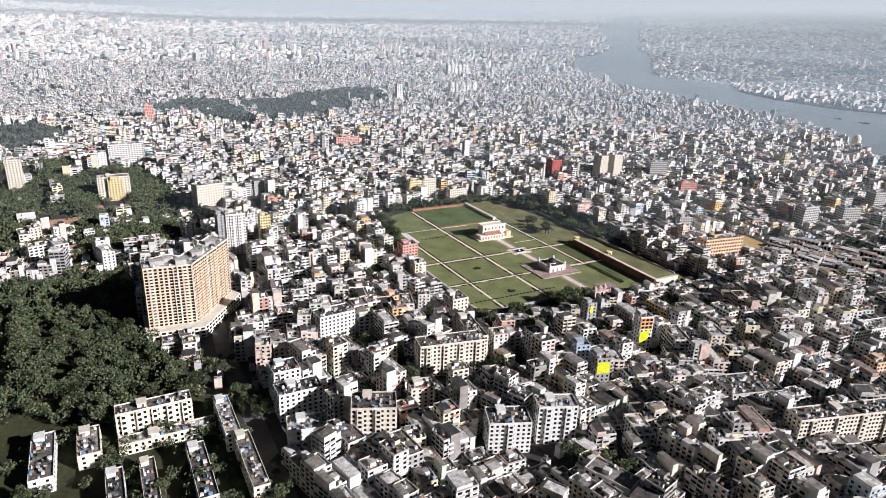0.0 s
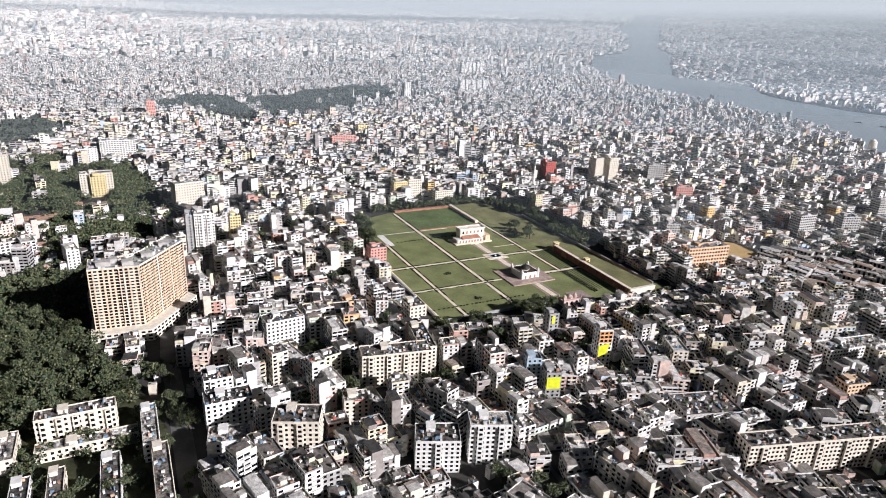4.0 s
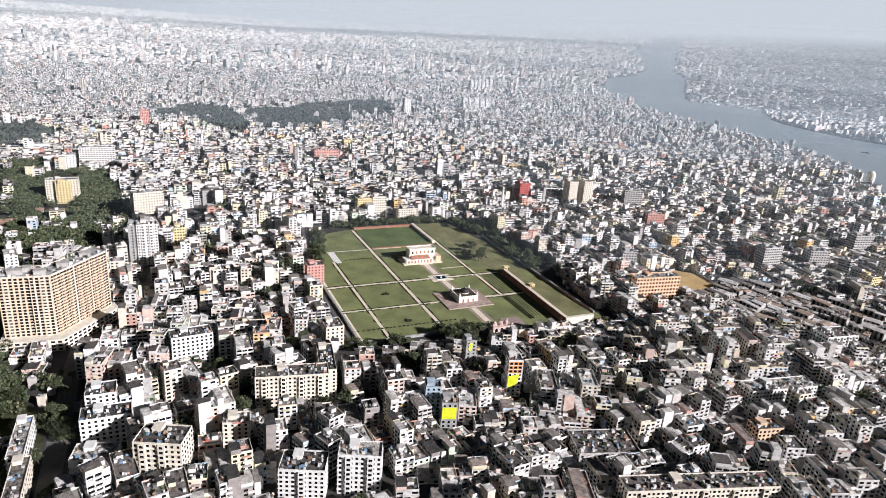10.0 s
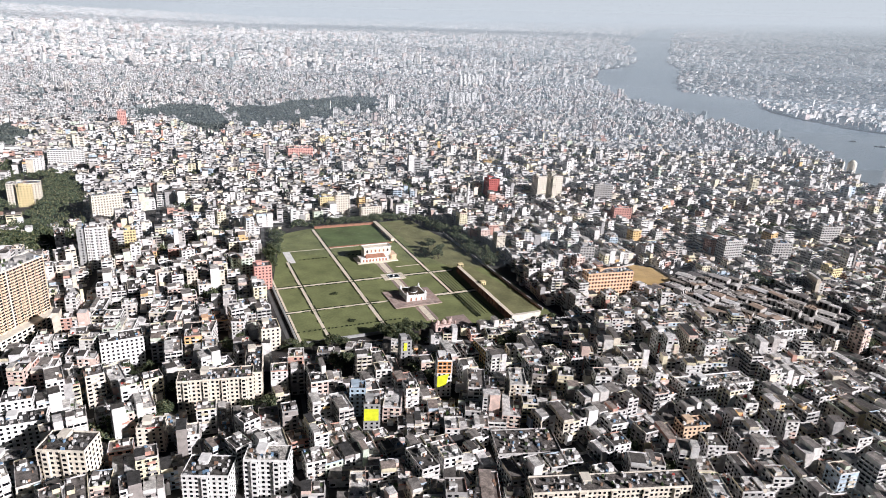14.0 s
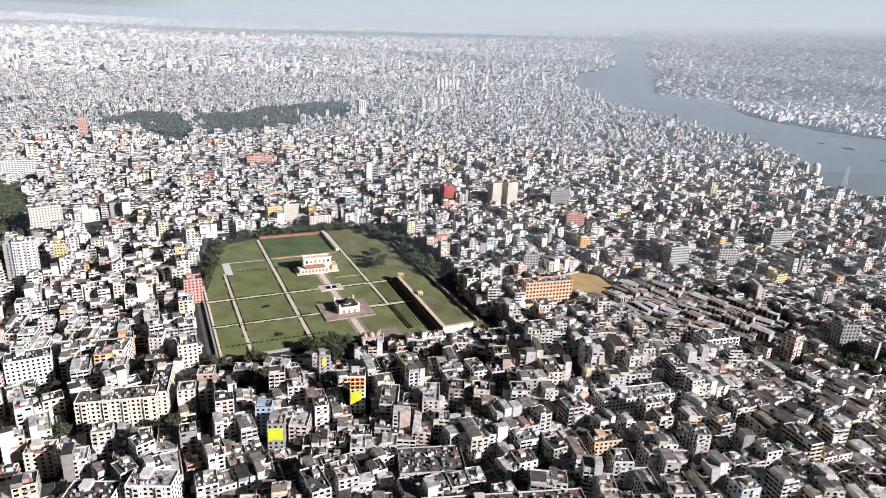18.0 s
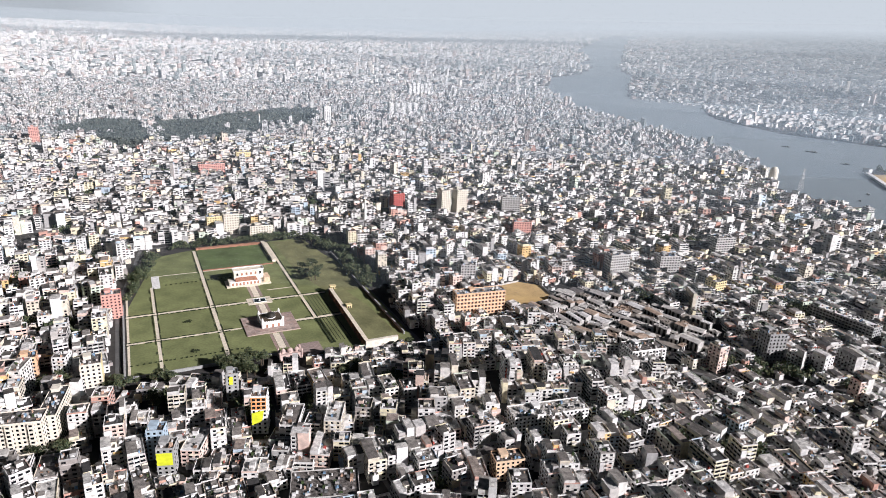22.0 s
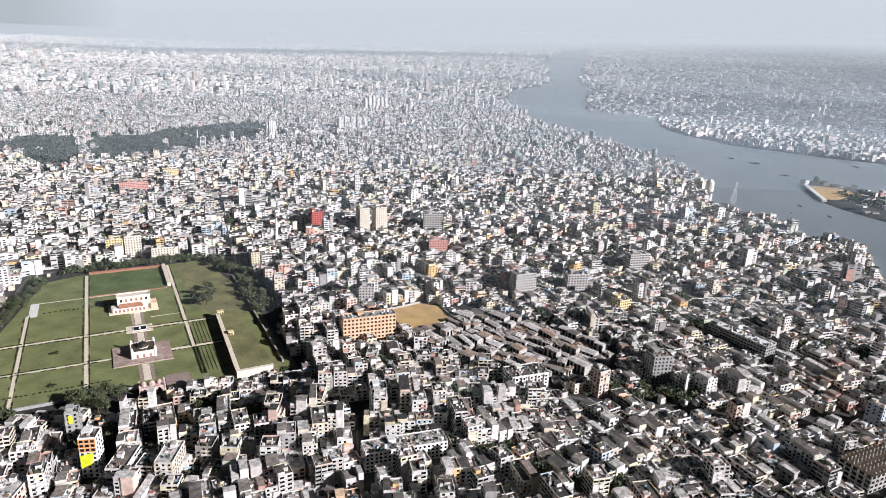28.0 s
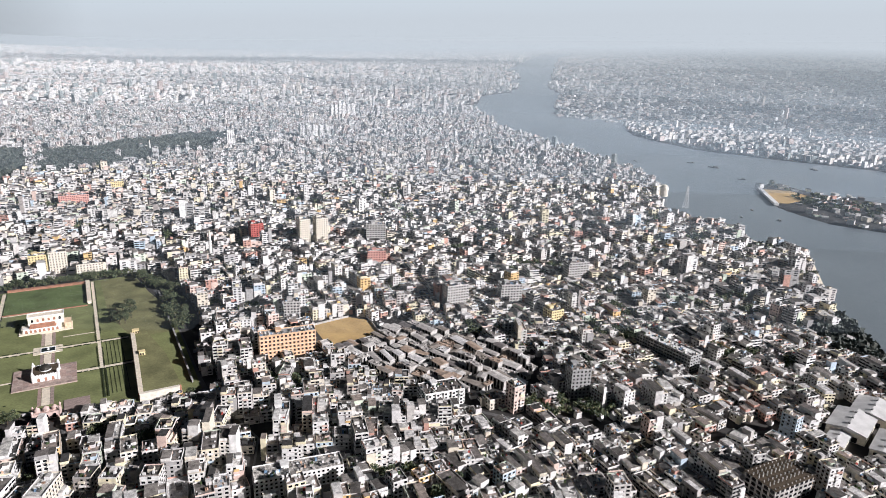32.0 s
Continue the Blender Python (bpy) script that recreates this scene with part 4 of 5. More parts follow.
def frame_building():
    """A block still being built: bare floors, columns standing over the top."""
    take(rect(478, -484, 526, -450))
    at = Matrix.Translation((500, -466, 0)) @ Matrix.Rotation(-0.05, 4, "Z")
    s = Shape()
    s.box(-20, -12, 0, 20, 12, 15)
    t = thing("unfinished_block", s, M_LEDGE, "bare concrete block still being built, columns on top", "building", at=at)
    for k in range(4):
        s = Shape()
        windows_on(s, -20, -12, 20, 12, k * 3.7 + 0.7, 2.3, 4.4, 3.2)
        part("open_front", s, M_GLASS, t, kind="stuff")
    for k in range(1, 5):
        s = Shape()
        s.box(-20.8, -12.8, k * 3.75 - 0.15, 20.8, 12.8, k * 3.75 + 0.15, under=True)
        part("floor_slab", s, M_LEDGE if k < 4 else M_BARK, t)
    for i in range(10):
        for j in range(6):
            s = Shape()
            x, y = -19.2 + i * 4.26, -11 + j * 4.4
            s.box(x - 0.3, y - 0.3, 15.1, x + 0.3, y + 0.3, 16.0 + 0.7 * ((i * 5 + j * 3) % 5))
            part("column", s, M_LEDGE, t)
    s = Shape()
    s.box(20.05, -12, 4, 20.3, 12, 14.6)
    part("end_wall", s, M_PEACH, t, "peach-painted end wall")


M_PALE = material("pale_grey_sheet", (0.66, 0.65, 0.63), rough=0.6, stain=0.2, size=0.1)


def great_shed():
    """Broad pale sheds with low gabled roofs by the river."""
    take([(584, -452), (606, -440), (618, -430), (668, -420), (696, -436), (654, -478), (610, -486), (590, -462)])
    for cx, cy, a, b, h, turn in ((632, -444, 20, 14.5, 8.5, 0.30), (671, -441, 18, 14.5, 8.5, 0.30), (603, -450, 15.5, 7.0, 6.0, 0.30), (629, -474, 20, 8.5, 6.5, 0.30)):
        at = Matrix.Translation((cx, cy, 0)) @ Matrix.Rotation(turn, 4, "Z")
        s = Shape()
        s.box(-a, -b, 0, a, b, h)
        t = thing("warehouse", s, M_CREAM, "big river warehouse with a pale low-pitched sheet roof", "warehouse", group="river warehouses", at=at)
        s = Shape()
        s.gable(-a, -b, a, b, h, h + b * 0.22, over=0.8, along="x")
        part("roof", s, M_PALE, t, "pale grey sheet roof")
        s = Shape()
        for i in range(3):
            x = -a * 0.6 + i * a * 0.6
            s.box(x - 1.2, -0.8, h + b * 0.2, x + 1.2, 0.8, h + b * 0.22 + 1.0)
        part("ridge_vent", s, M_GREY, t)
        for i in range(int(a / 4)):
            g = Shape()
            g.box(-a + 2 + i * 8, -b - 0.06, h * 0.35, -a + 6 + i * 8, -b, h * 0.75)
            part("window", g, M_GLASS, t)
        for i in range(2):
            g = Shape()
            g.box(-a - 0.06, -b * 0.6 + i * b * 0.8, 0.2, -a, -b * 0.6 + 4 + i * b * 0.8, 4.6)
            part("door", g, M_GLASS, t)


def boat(x, y, turn, size):
    s = Shape()
    deck = [(-0.5, -0.13), (0.3, -0.14), (0.5, 0.0), (0.3, 0.14), (-0.5, 0.13)]
    keel = [(-0.42, -0.08), (0.26, -0.08), (0.40, 0.0), (0.26, 0.08), (-0.42, 0.08)]
    s.v = [(px * size, py * size, -0.4) for px, py in keel] + [(px * size, py * size, 0.05 * size) for px, py in deck]
    for i in range(5):
        j = (i + 1) % 5
        s.f.append((i, j, 5 + j, 5 + i))
        s.m.append(0)
    s.f.append((5, 6, 7, 8, 9))
    s.m.append(0)
    at = Matrix.Translation((x, y, -4.3)) @ Matrix.Rotation(turn, 4, "Z")
    t = thing("boat", s, M_TANK, "dark wooden river boat with a small cabin", "boat", group="river boats", at=at)
    c = Shape()
    c.box(-0.38 * size, -0.09 * size, 0.05 * size, 0.02 * size, 0.09 * size, 0.15 * size)
    part("cabin", c, M_LEDGE, t)


def pylon(x, y, h):
    """A lattice mast at the water's edge."""
    s = Shape()
    legs = []
    for a, b in ((-1, -1), (1, -1), (1, 1), (-1, 1)):
        for k in range(6):
            u, v = 4.2 * (1 - k / 6.6), 4.2 * (1 - (k + 1) / 6.6)
            z, z2 = h * k / 6, h * (k + 1) / 6
            i = len(s.v)
            w = 0.35
            s.v += [(a * u - w, b * u, z), (a * u + w, b * u, z), (a * v + w, b * v, z2), (a * v - w, b * v, z2), (a * u - w, b * u, z), (a * u + w, b * u, z), (-a * v + w, b * v, z2), (-a * v - w, b * v, z2)]
            s.f += [(i, i + 1, i + 2, i + 3), (i + 4, i + 5, i + 6, i + 7)]
            s.m += [0, 0]
    t = thing("pylon", s, M_GREY, "grey steel lattice power pylon at the river bank", "pylon", at=Matrix.Translation((x, y, 0)))
    for z in (0.72, 0.84, 0.95):
        c = Shape()
        c.box(-6, -0.3, h * z, 6, 0.3, h * z + 0.6, under=True)
        part("cross_arm", c, M_GREY, t)


def minaret(x, y, h, label):
    s = Shape()
    s.turned([(2.4, 0), (2.2, h * 0.3), (1.9, h * 0.62)], x, y, 10)
    t = thing("minaret", s, M_WHITE, label, "minaret")
    take(rect(x - 5, y - 5, x + 5, y + 5))
    s = Shape()
    s.turned([(2.7, h * 0.62), (2.9, h * 0.65), (1.7, h * 0.65), (1.5, h * 0.85)], x, y, 10)
    part("gallery", s, M_WHITE, t)
    s = Shape()
    s.turned([(1.8, h * 0.85), (1.9, h * 0.88), (1.3, h * 0.92), (0.3, h * 0.97), (0.1, h)], x, y, 10)
    part("cap", s, M_CREAM, t)


frame_building()
great_shed()
minaret(239, 212, 47, "slim white mosque minaret among the houses")
minaret(254, 1098, 56, "tall white minaret by the far park")
for k, (x, y, a, size) in enumerate(((1622, 393, 2.2, 24), (1711, 553, 1.9, 34), (2256, 1859, 2.0, 40), (2314, 1543, 2.4, 34), (1318, 143, 0.9, 16), (1990, 423, 1.2, 34), (1290, 60, 0.8, 16), (1716, 640, 2.0, 24), (1560, 720, 2.0, 18), (1240, 110, 0.7, 14))):
    boat(x, y, a, size)
pylon(1176, 196, 46)
s = Shape()
s.turned([(9, 0), (9, 16), (8.6, 20), (6.5, 24), (3, 26.5), (0.5, 27.5)], 1226, 300, 16)
thing("storage_dome", s, M_CREAM, "pale round-topped storage tank at the river bank", "tank")
take(rect(1214, 288, 1238, 312))
# sand heap, sea wall and sheds on the river island
s = Shape()
s.prism([(1526, 272), (1416, 156), (1440, 140), (1562, 158), (1578, 232)], -0.2, 0.6)
thing("sand_bank", s, M_SAND, "pale sand heap on the river island", "sand", kind="structure")
s = Shape()
s.prism([(1534, 284), (1404, 150), (1412, 144), (1540, 276)], -3, 1.6)
thing("sea_wall", s, M_WHITE, "pale concrete sea wall of the island", "wall", kind="structure")
s = Shape()
BANK = [(1500, 935), (1440, 640), (1340, 400), (1191, 290), (1092, 141), (1140, 72), (1096, -16), (1105, -114), (935, -248), (880, -296), (822, -348), (790, -395)]
for (xa, ya), (xb, yb) in zip(BANK, BANK[1:]):
    dx, dy = xb - xa, yb - ya
    ln = math.hypot(dx, dy)
    nx, ny = dy / ln, -dx / ln
    k = len(s.v)
    s.v += [(xa - nx * 2, ya - ny * 2, -2.5), (xb - nx * 2, yb - ny * 2, -2.5), (xb + nx * 14, yb + ny * 14, 0.3), (xa + nx * 14, ya + ny * 14, 0.3)]
    s.f.append((k, k + 1, k + 2, k + 3))
    s.m.append(0)
thing("embankment", s, M_PATH, "pale muddy river embankment", "bank", kind="structure")


# ---- trees ----
def leaf_clumps(rng, centre, spread, n, size):
    """Small bent leaf tufts, scattered in a rough crown."""
    s = Shape()
    lobes = [(rng.gauss(0, 0.5), rng.gauss(0, 0.5), rng.uniform(-0.5, 0.6), rng.uniform(0.4, 0.75)) for _ in range(7)]
    for _ in range(n):
        lx, ly, lz, lr = rng.choice(lobes)
        v = Vector((rng.gauss(0, 1), rng.gauss(0, 1), rng.gauss(0, 0.8))).normalized() * lr * rng.uniform(0.55, 1.05)
        p = Vector((centre[0] + (lx + v.x) * spread[0], centre[1] + (ly + v.y) * spread[1], centre[2] + (lz + v.z) * spread[2]))
        a = Vector((rng.gauss(0, 1), rng.gauss(0, 1), rng.gauss(0, 0.6))).normalized() * size * rng.uniform(0.6, 1.3)
        b = a.orthogonal().normalized() * size * rng.uniform(0.5, 1.0)
        k = len(s.v)
        s.v += [tuple(p - a), tuple(p + b + Vector((0, 0, -0.2 * size))), tuple(p + a), tuple(p - b + Vector((0, 0, 0.3 * size)))]
        s.f += [(k, k + 1, k + 2), (k, k + 2, k + 3)]
        s.m += [0, 0]
    return s


def trunk_shape(rng, h, r):
    s = Shape()
    s.turned([(r * 1.4, -0.2), (r, h * 0.2), (r * 0.8, h * 0.5), (r * 0.5, h * 0.75)], 0, 0, 6)
    for _ in range(4):
        a = rng.uniform(0, 6.28)
        k = len(s.v)
        x, y, z = math.cos(a) * h * 0.28, math.sin(a) * h * 0.28, h * rng.uniform(0.65, 0.85)
        w = r * 0.35
        s.v += [(-w, 0, h * 0.4), (w, 0, h * 0.4), (0, w, h * 0.46), (x, y, z)]
        s.f += [(k, k + 1, k + 3), (k + 1, k + 2, k + 3), (k + 2, k, k + 3)]
        s.m += [0, 0, 0]
    return s


TREES = []
for q in range(5):
    rng = random.Random(100 + q)
    h = (9, 12, 8, 14, 11)[q]
    w = h * rng.uniform(0.34, 0.46)
    ob = thing("tree", trunk_shape(rng, h, 0.3 + 0.015 * h), M_BARK, "broad dusty green tree with an uneven crown", "tree", group="city trees")
    part("crown", leaf_clumps(rng, (0, 0, h * 0.72), (w, w, h * 0.30), 900, 0.55), M_LEAF, ob)
    TREES.append([ob, True])


def plant(x, y, rng, scale=1.0):
    slot = rng.choice(TREES)
    m = Matrix.Translation((x, y, 0)) @ Matrix.Rotation(rng.uniform(0, 6.28), 4, "Z") @ Matrix.Scale(scale * rng.uniform(0.75, 1.2), 4)
    if slot[1]:
        slot[0].matrix_world, slot[1] = m, False
        return
    o = slot[0]
    c = copy_thing(o, Matrix.Identity(4))
    c.matrix_basis = m


def grove(poly, n, seed, scale=1.0):
    rng = random.Random(seed)
    xs, ys = [p[0] for p in poly], [p[1] for p in poly]
    made = 0
    while made < n:
        x, y = rng.uniform(min(xs), max(xs)), rng.uniform(min(ys), max(ys))
        if inside(x, y, poly):
            plant(x, y, rng, scale)
            made += 1


def wood(poly, n, seed, h=13, label="dense dusty green trees of a far park", leaves=26, size=3.0, leaf=None):
    """A far wood in one piece."""
    rng = random.Random(seed)
    xs, ys = [p[0] for p in poly], [p[1] for p in poly]
    s = Shape()
    made = 0
    while made < n:
        x, y = rng.uniform(min(xs), max(xs)), rng.uniform(min(ys), max(ys))
        if not inside(x, y, poly) or leaf is M_LEAF_HAZED and poly[0][1] > 800 and not in_wood(x, y):
            continue
        made += 1
        k = rng.uniform(0.7, 1.3)
        c = leaf_clumps(rng, (x, y, h * 0.55 * k), (h * 0.5 * k, h * 0.5 * k, h * 0.42 * k), leaves, size)
        o = len(s.v)
        s.v += c.v
        s.f += [tuple(i + o for i in f) for f in c.f]
        s.m += c.m
    thing("far_wood", s, leaf or M_LEAF, label, "trees", kind="stuff")


COLONY = take([(-520, 100), (-352, 100), (-352, -70), (-318, -150), (-306, -175), (-305, -300), (-520, -300)])
s = Shape()
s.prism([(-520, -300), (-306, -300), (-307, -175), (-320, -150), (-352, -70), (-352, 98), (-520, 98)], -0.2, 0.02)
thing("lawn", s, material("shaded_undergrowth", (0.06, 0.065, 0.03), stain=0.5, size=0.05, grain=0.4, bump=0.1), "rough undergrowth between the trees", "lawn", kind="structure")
grove([(-440, 25), (-400, 15), (-358, -50), (-322, -150), (-330, -168), (-380, -176), (-440, -128)], 48, 1, 1.15)
wood([(-440, 25), (-400, 15), (-358, -50), (-322, -150), (-330, -168), (-380, -176), (-440, -128)], 110, 65, 13, "dense dusty green trees beside the tower", 300, 0.85)
wood([(-520, 95), (-356, 95), (-356, -30), (-400, 20), (-450, 30), (-470, -120), (-520, -170)], 190, 61, 11, "dense dusty green trees beside the tower", 160, 1.1)
grove([(-425, -180), (-306, -180), (-306, -290), (-440, -290)], 34, 2, 0.8)
wood([(-436, -178), (-306, -178), (-306, -292), (-440, -292)], 64, 66, 9, "dusty trees between the walk-up flats", 240, 0.7)
wood([(-520, -120), (-440, -120), (-436, -292), (-520, -292)], 70, 67, 10, "dusty trees beside the walk-up flats", 150, 0.9)
grove([(-304, -110), (-292, -110), (-294, -290), (-306, -290)], 14, 3, 0.8)
grove([(-20, 190), (90, 193), (96, 206), (-22, 206)], 16, 4, 0.9)
grove([(162, -5), (180, -5), (178, 120), (150, 185), (138, 185), (158, 110)], 20, 5, 0.95)
grove([(104, 30), (128, 22), (132, 92), (104, 92)], 15, 6, 0.8)
grove([(-10, -147), (35, -147), (35, -131), (-10, -131)], 22, 7, 1.0)
grove([(62, -156), (160, -157), (160, -147), (62, -146)], 12, 8, 0.6)
grove([(-84, 30), (-78, 30), (-42, 172), (-52, 178)], 14, 14, 0.8)
grove([(-100, -146), (-72, -146), (-72, -128), (-100, -128)], 7, 9, 0.7)
grove([(-170, -160), (-130, -165), (-130, -182), (-170, -178)], 9, 10, 0.8)
grove([(-200, -196), (-176, -196), (-176, -216), (-200, -216)], 8, 11, 0.8)
grove([(-225, -262), (-206, -262), (-206, -285), (-225, -285)], 6, 12, 0.7)
grove([(80, -176), (96, -176), (96, -196), (80, -196)], 6, 13, 0.8)
for k, (cx, cy) in enumerate(((-202, -139), (-128, -219), (-58, -180), (-136, -120), (116, -207), (12, -154), (-54, -143))):
    grove(rect(cx - 11, cy - 8, cx + 11, cy + 8), 7, 130 + k, 0.85)
    take(rect(cx - 8, cy - 6, cx + 8, cy + 6))
wood([(160, -8), (181, -8), (179, 122), (150, 196), (139, 190), (157, 110)], 60, 62, 9, "dense dark trees along the garden road", 120, 0.9)
wood([(-24, 190), (140, 193), (140, 206), (-24, 206)], 60, 63, 9, "dense dark trees at the far edge of the garden", 120, 0.9)
wood([(-86, 28), (-78, 28), (-40, 172), (-52, 180)], 36, 64, 8, "dense dark trees along the garden wall", 110, 0.9)
WOODS = []


def in_wood(x, y):
    """Inside a far wood, whose edge wanders."""
    u, v = x + 10 * math.sin(y / 47) + 8 * math.sin(x / 23 + y / 31), y + 22 * math.sin(x / 61 + 1) + 16 * math.sin(x / 19)
    return any(inside(u, v, p) if p[0][1] > 800 else inside(x, y, p) for p in WOODS)


LEAFY = [(-520, 104), (-440, 150), (-352, 104), (-330, 150), (-300, 140), (-264, 176), (-262, 240), (-279, 397), (-297, 553), (-383, 575), (-400, 640), (-520, 640)]    # gardens with few houses
for poly, n, seed in (([(-214, 1093), (-232, 1288), (-195, 1282), (-138, 1400), (-83, 1387), (-14, 1331), (-8, 1100), (-14, 914), (-42, 805), (-78, 814), (-106, 923), (-145, 1055)], 950, 21),
                      ([(10, 1442), (37, 1367), (132, 1352), (231, 1500), (309, 1489), (405, 1624), (546, 1608), (445, 1207), (322, 1186), (237, 994), (133, 937), (27, 962), (0, 1100)], 2100, 30),
                      (LEAFY, 430, 31),
                      ([(-514, 925), (-475, 1074), (-398, 928), (-406, 801), (-471, 650), (-560, 700)], 330, 22), ([(-342, 554), (-301, 511), (-296, 373), (-324, 320)], 220, 23),
                      ([(-399, 452), (-372, 442), (-374, 326), (-355, 246), (-306, 274), (-286, 230), (-304, 163), (-337, 158), (-348, 144), (-383, 177), (-394, 240)], 330, 24), ([(-520, 470), (-478, 450), (-445, 408), (-452, 331), (-447, 222), (-457, 189), (-520, 200)], 260, 29), ([(-431, 648), (-402, 601), (-375, 405), (-398, 388), (-460, 420)], 160, 25),
                      ([(833, -289), (877, -295), (801, -387), (760, -410), (780, -322)], 150, 26), ([(560, 560), (700, 640), (700, 590), (590, 520)], 110, 27), ([(-439, 579), (-408, 595), (-393, 447), (-374, 316), (-397, 321), (-418, 406)], 150, 40), ([(-335, 525), (-307, 521), (-305, 301), (-325, 305)], 120, 41), ([(-351, 275), (-297, 274), (-287, 189), (-342, 202)], 110, 42), ([(-298, 696), (-266, 576), (-271, 535), (-295, 559)], 70, 43), ([(-534, 1011), (-437, 1010), (-422, 814), (-470, 713), (-490, 692)], 260, 44)):
    WOODS.append(poly)
    near_by = poly[0][1] < 760 and poly[0][0] < 0
    # woods farther off take the leaf colours with haze painted in
    wood(poly, n, seed, 11 if near_by else 10, leaves=90 if near_by else 26, size=1.3 if near_by else 3.0, leaf=M_LEAF if near_by else M_LEAF_HAZED)

# ---- walk-up blocks among the trees ----
for k, (x0, y0, x1, y1, n) in enumerate(((-420, -222, -408, -178, 3), (-397, -210, -385, -182, 3), (-384, -258, -375, -229, 3), (-367, -266, -359, -227, 3), (-342, -274, -332, -224, 3), (-316, -281, -307, -229, 4), (-320, -228, -311, -186, 4))):
    block("walk_up_block", "long low grey-roofed walk-up flats among trees", x0, y0, x1, y1, n, 3.1 * n, M_CREAM if k % 2 else M_WHITE, pitch=4, tanks=2)
block("walk_up_block", "long cream walk-up flats with square windows", -376, -190, -333, -179, 5, 18, M_CREAM, pitch=3.4, bays=(0.1, 0.3, 0.5, 0.7, 0.9))
block("walk_up_block", "low cream row in front of the flats", -376, -206, -322, -197, 2, 7, M_CREAM, pitch=3.4)

# ---- low brown-roofed halls among the gardens ----
M_RUST = material("rusty_brown_sheet", (0.34, 0.22, 0.16), stain=0.4, grain=1.2)
for x0, y0, x1, y1, h, roof, word in ((-430, 262, -388, 280, 7, M_RUST, "long brown-roofed hall among trees"), (-420, 236, -398, 256, 5, M_PALE, "pale-roofed pavilion among trees"), (-455, 290, -438, 312, 9, M_PALE, "round-cornered pale house among trees"),
                                      (-368, 216, -344, 228, 6, M_PALE, "pale gabled hall among trees"), (-412, 180, -360, 190, 4, M_RUST, "low brown-roofed row among trees"), (-384, 318, -366, 330, 6, M_RUST, "brown-roofed house among trees")):
    w, d = (x1 - x0) / 2, (y1 - y0) / 2
    s = Shape()
    s.box(-w, -d, 0, w, d, h)
    hall_ob = thing("garden_hall", s, M_CREAM, word, "hall", at=Matrix.Translation((x0 + w, y0 + d, 0)) @ Matrix.Rotation(0.1, 4, "Z"))
    s = Shape()
    s.gable(-w, -d, w, d, h, h + d * 0.45, over=0.8, along="x")
    part("roof", s, roof, hall_ob)
    s = Shape()
    windows_on(s, -w, -d, w, d, 1.0, 1.7, 3.6, 1.6)
    part("glazing", s, M_GLASS, hall_ob, kind="stuff")
    take(rect(x0 - 2, y0 - 2, x1 + 2, y1 + 2))

# ---- market sheds ----
MARKET = take([(300, -116), (362, -104), (380, -70), (440, -160), (470, -228), (424, -275), (352, -240), (330, -205), (300, -152)])


M_SHEET = material("pale_tin_sheet", spread=[(0.0, (0.50, 0.47, 0.44)), (0.25, (0.64, 0.61, 0.57)), (0.5, (0.34, 0.30, 0.26)), (0.68, (0.46, 0.35, 0.27)), (0.82, (0.22, 0.20, 0.19)), (0.9, (0.74, 0.72, 0.70))], by="object", rough=0.6, stain=0.35, grain=1.2)


def shed(x0, y0, x1, y1, h, turn, label="low market shed with a weathered tin roof", flat=False):
    w, d = (x1 - x0) / 2, (y1 - y0) / 2
    s = Shape()
    s.box(-w, -d, 0, w, d, h)
    at = Matrix.Translation(((x0 + x1) / 2, (y0 + y1) / 2, 0)) @ Matrix.Rotation(turn, 4, "Z")
    t = thing("market_shed", s, M_LEDGE, label, "shed", group="market sheds", at=at)
    s = Shape()
    if flat:
        s.box(-w - 0.3, -d - 0.3, h, w + 0.3, d + 0.3, h + 0.25, under=True)
        odd = random.Random(int(x0 * 31 + y0 * 17))
        for _ in range(int(w * d / 3)):
            u, v = odd.uniform(-w, w - 1.5), odd.uniform(-d, d - 1.5)
            s.box(u, v, h + 0.25, u + odd.uniform(0.5, 2.0), v + odd.uniform(0.5, 2.0), h + odd.uniform(0.5, 1.6))
    else:
        s.gable(-w, -d, w, d, h, h + min(w, d) * 0.22, along="y" if d > w else "x")
    part("roof", s, M_SHEET, t)
    s = Shape()
    n = max(2, int(2 * d / 4))
    for i in range(n):
        y = -d + 2 * d * (i + 0.25) / n
        s.box(-w - 0.05, y, 0.2, -w, y + d / n, h - 0.8)
        s.box(w, y, 0.2, w + 0.05, y + d / n, h - 0.8)
    part("shopfront", s, M_GLASS, t, kind="stuff")


rng = random.Random(31)
for i in range(17):
    y = -96.0 + rng.uniform(-6, 6)
    while y > -282:
        d = rng.choice((rng.uniform(6, 11), rng.uniform(9, 16), rng.uniform(16, 24)))
        x = 292 + i * 10.2 + (y + 100) * -0.2 + rng.uniform(-2.5, 2.5)
        w = rng.uniform(5.0, 10.6)
        c = (x + w / 2, y - d / 2)
        if inside(c[0], c[1], MARKET):
            shed(x, y - d, x + w, y, rng.choice((2.8, 3.2, 3.6, 4.0, 4.5, 5.5, 7.0, 9.0)), rng.gauss(0.32, 0.14) + (math.pi / 2 if d < 11 and rng.random() < 0.4 else 0), flat=rng.random() < 0.4)
        y -= d + rng.uniform(0.3, 3.0)

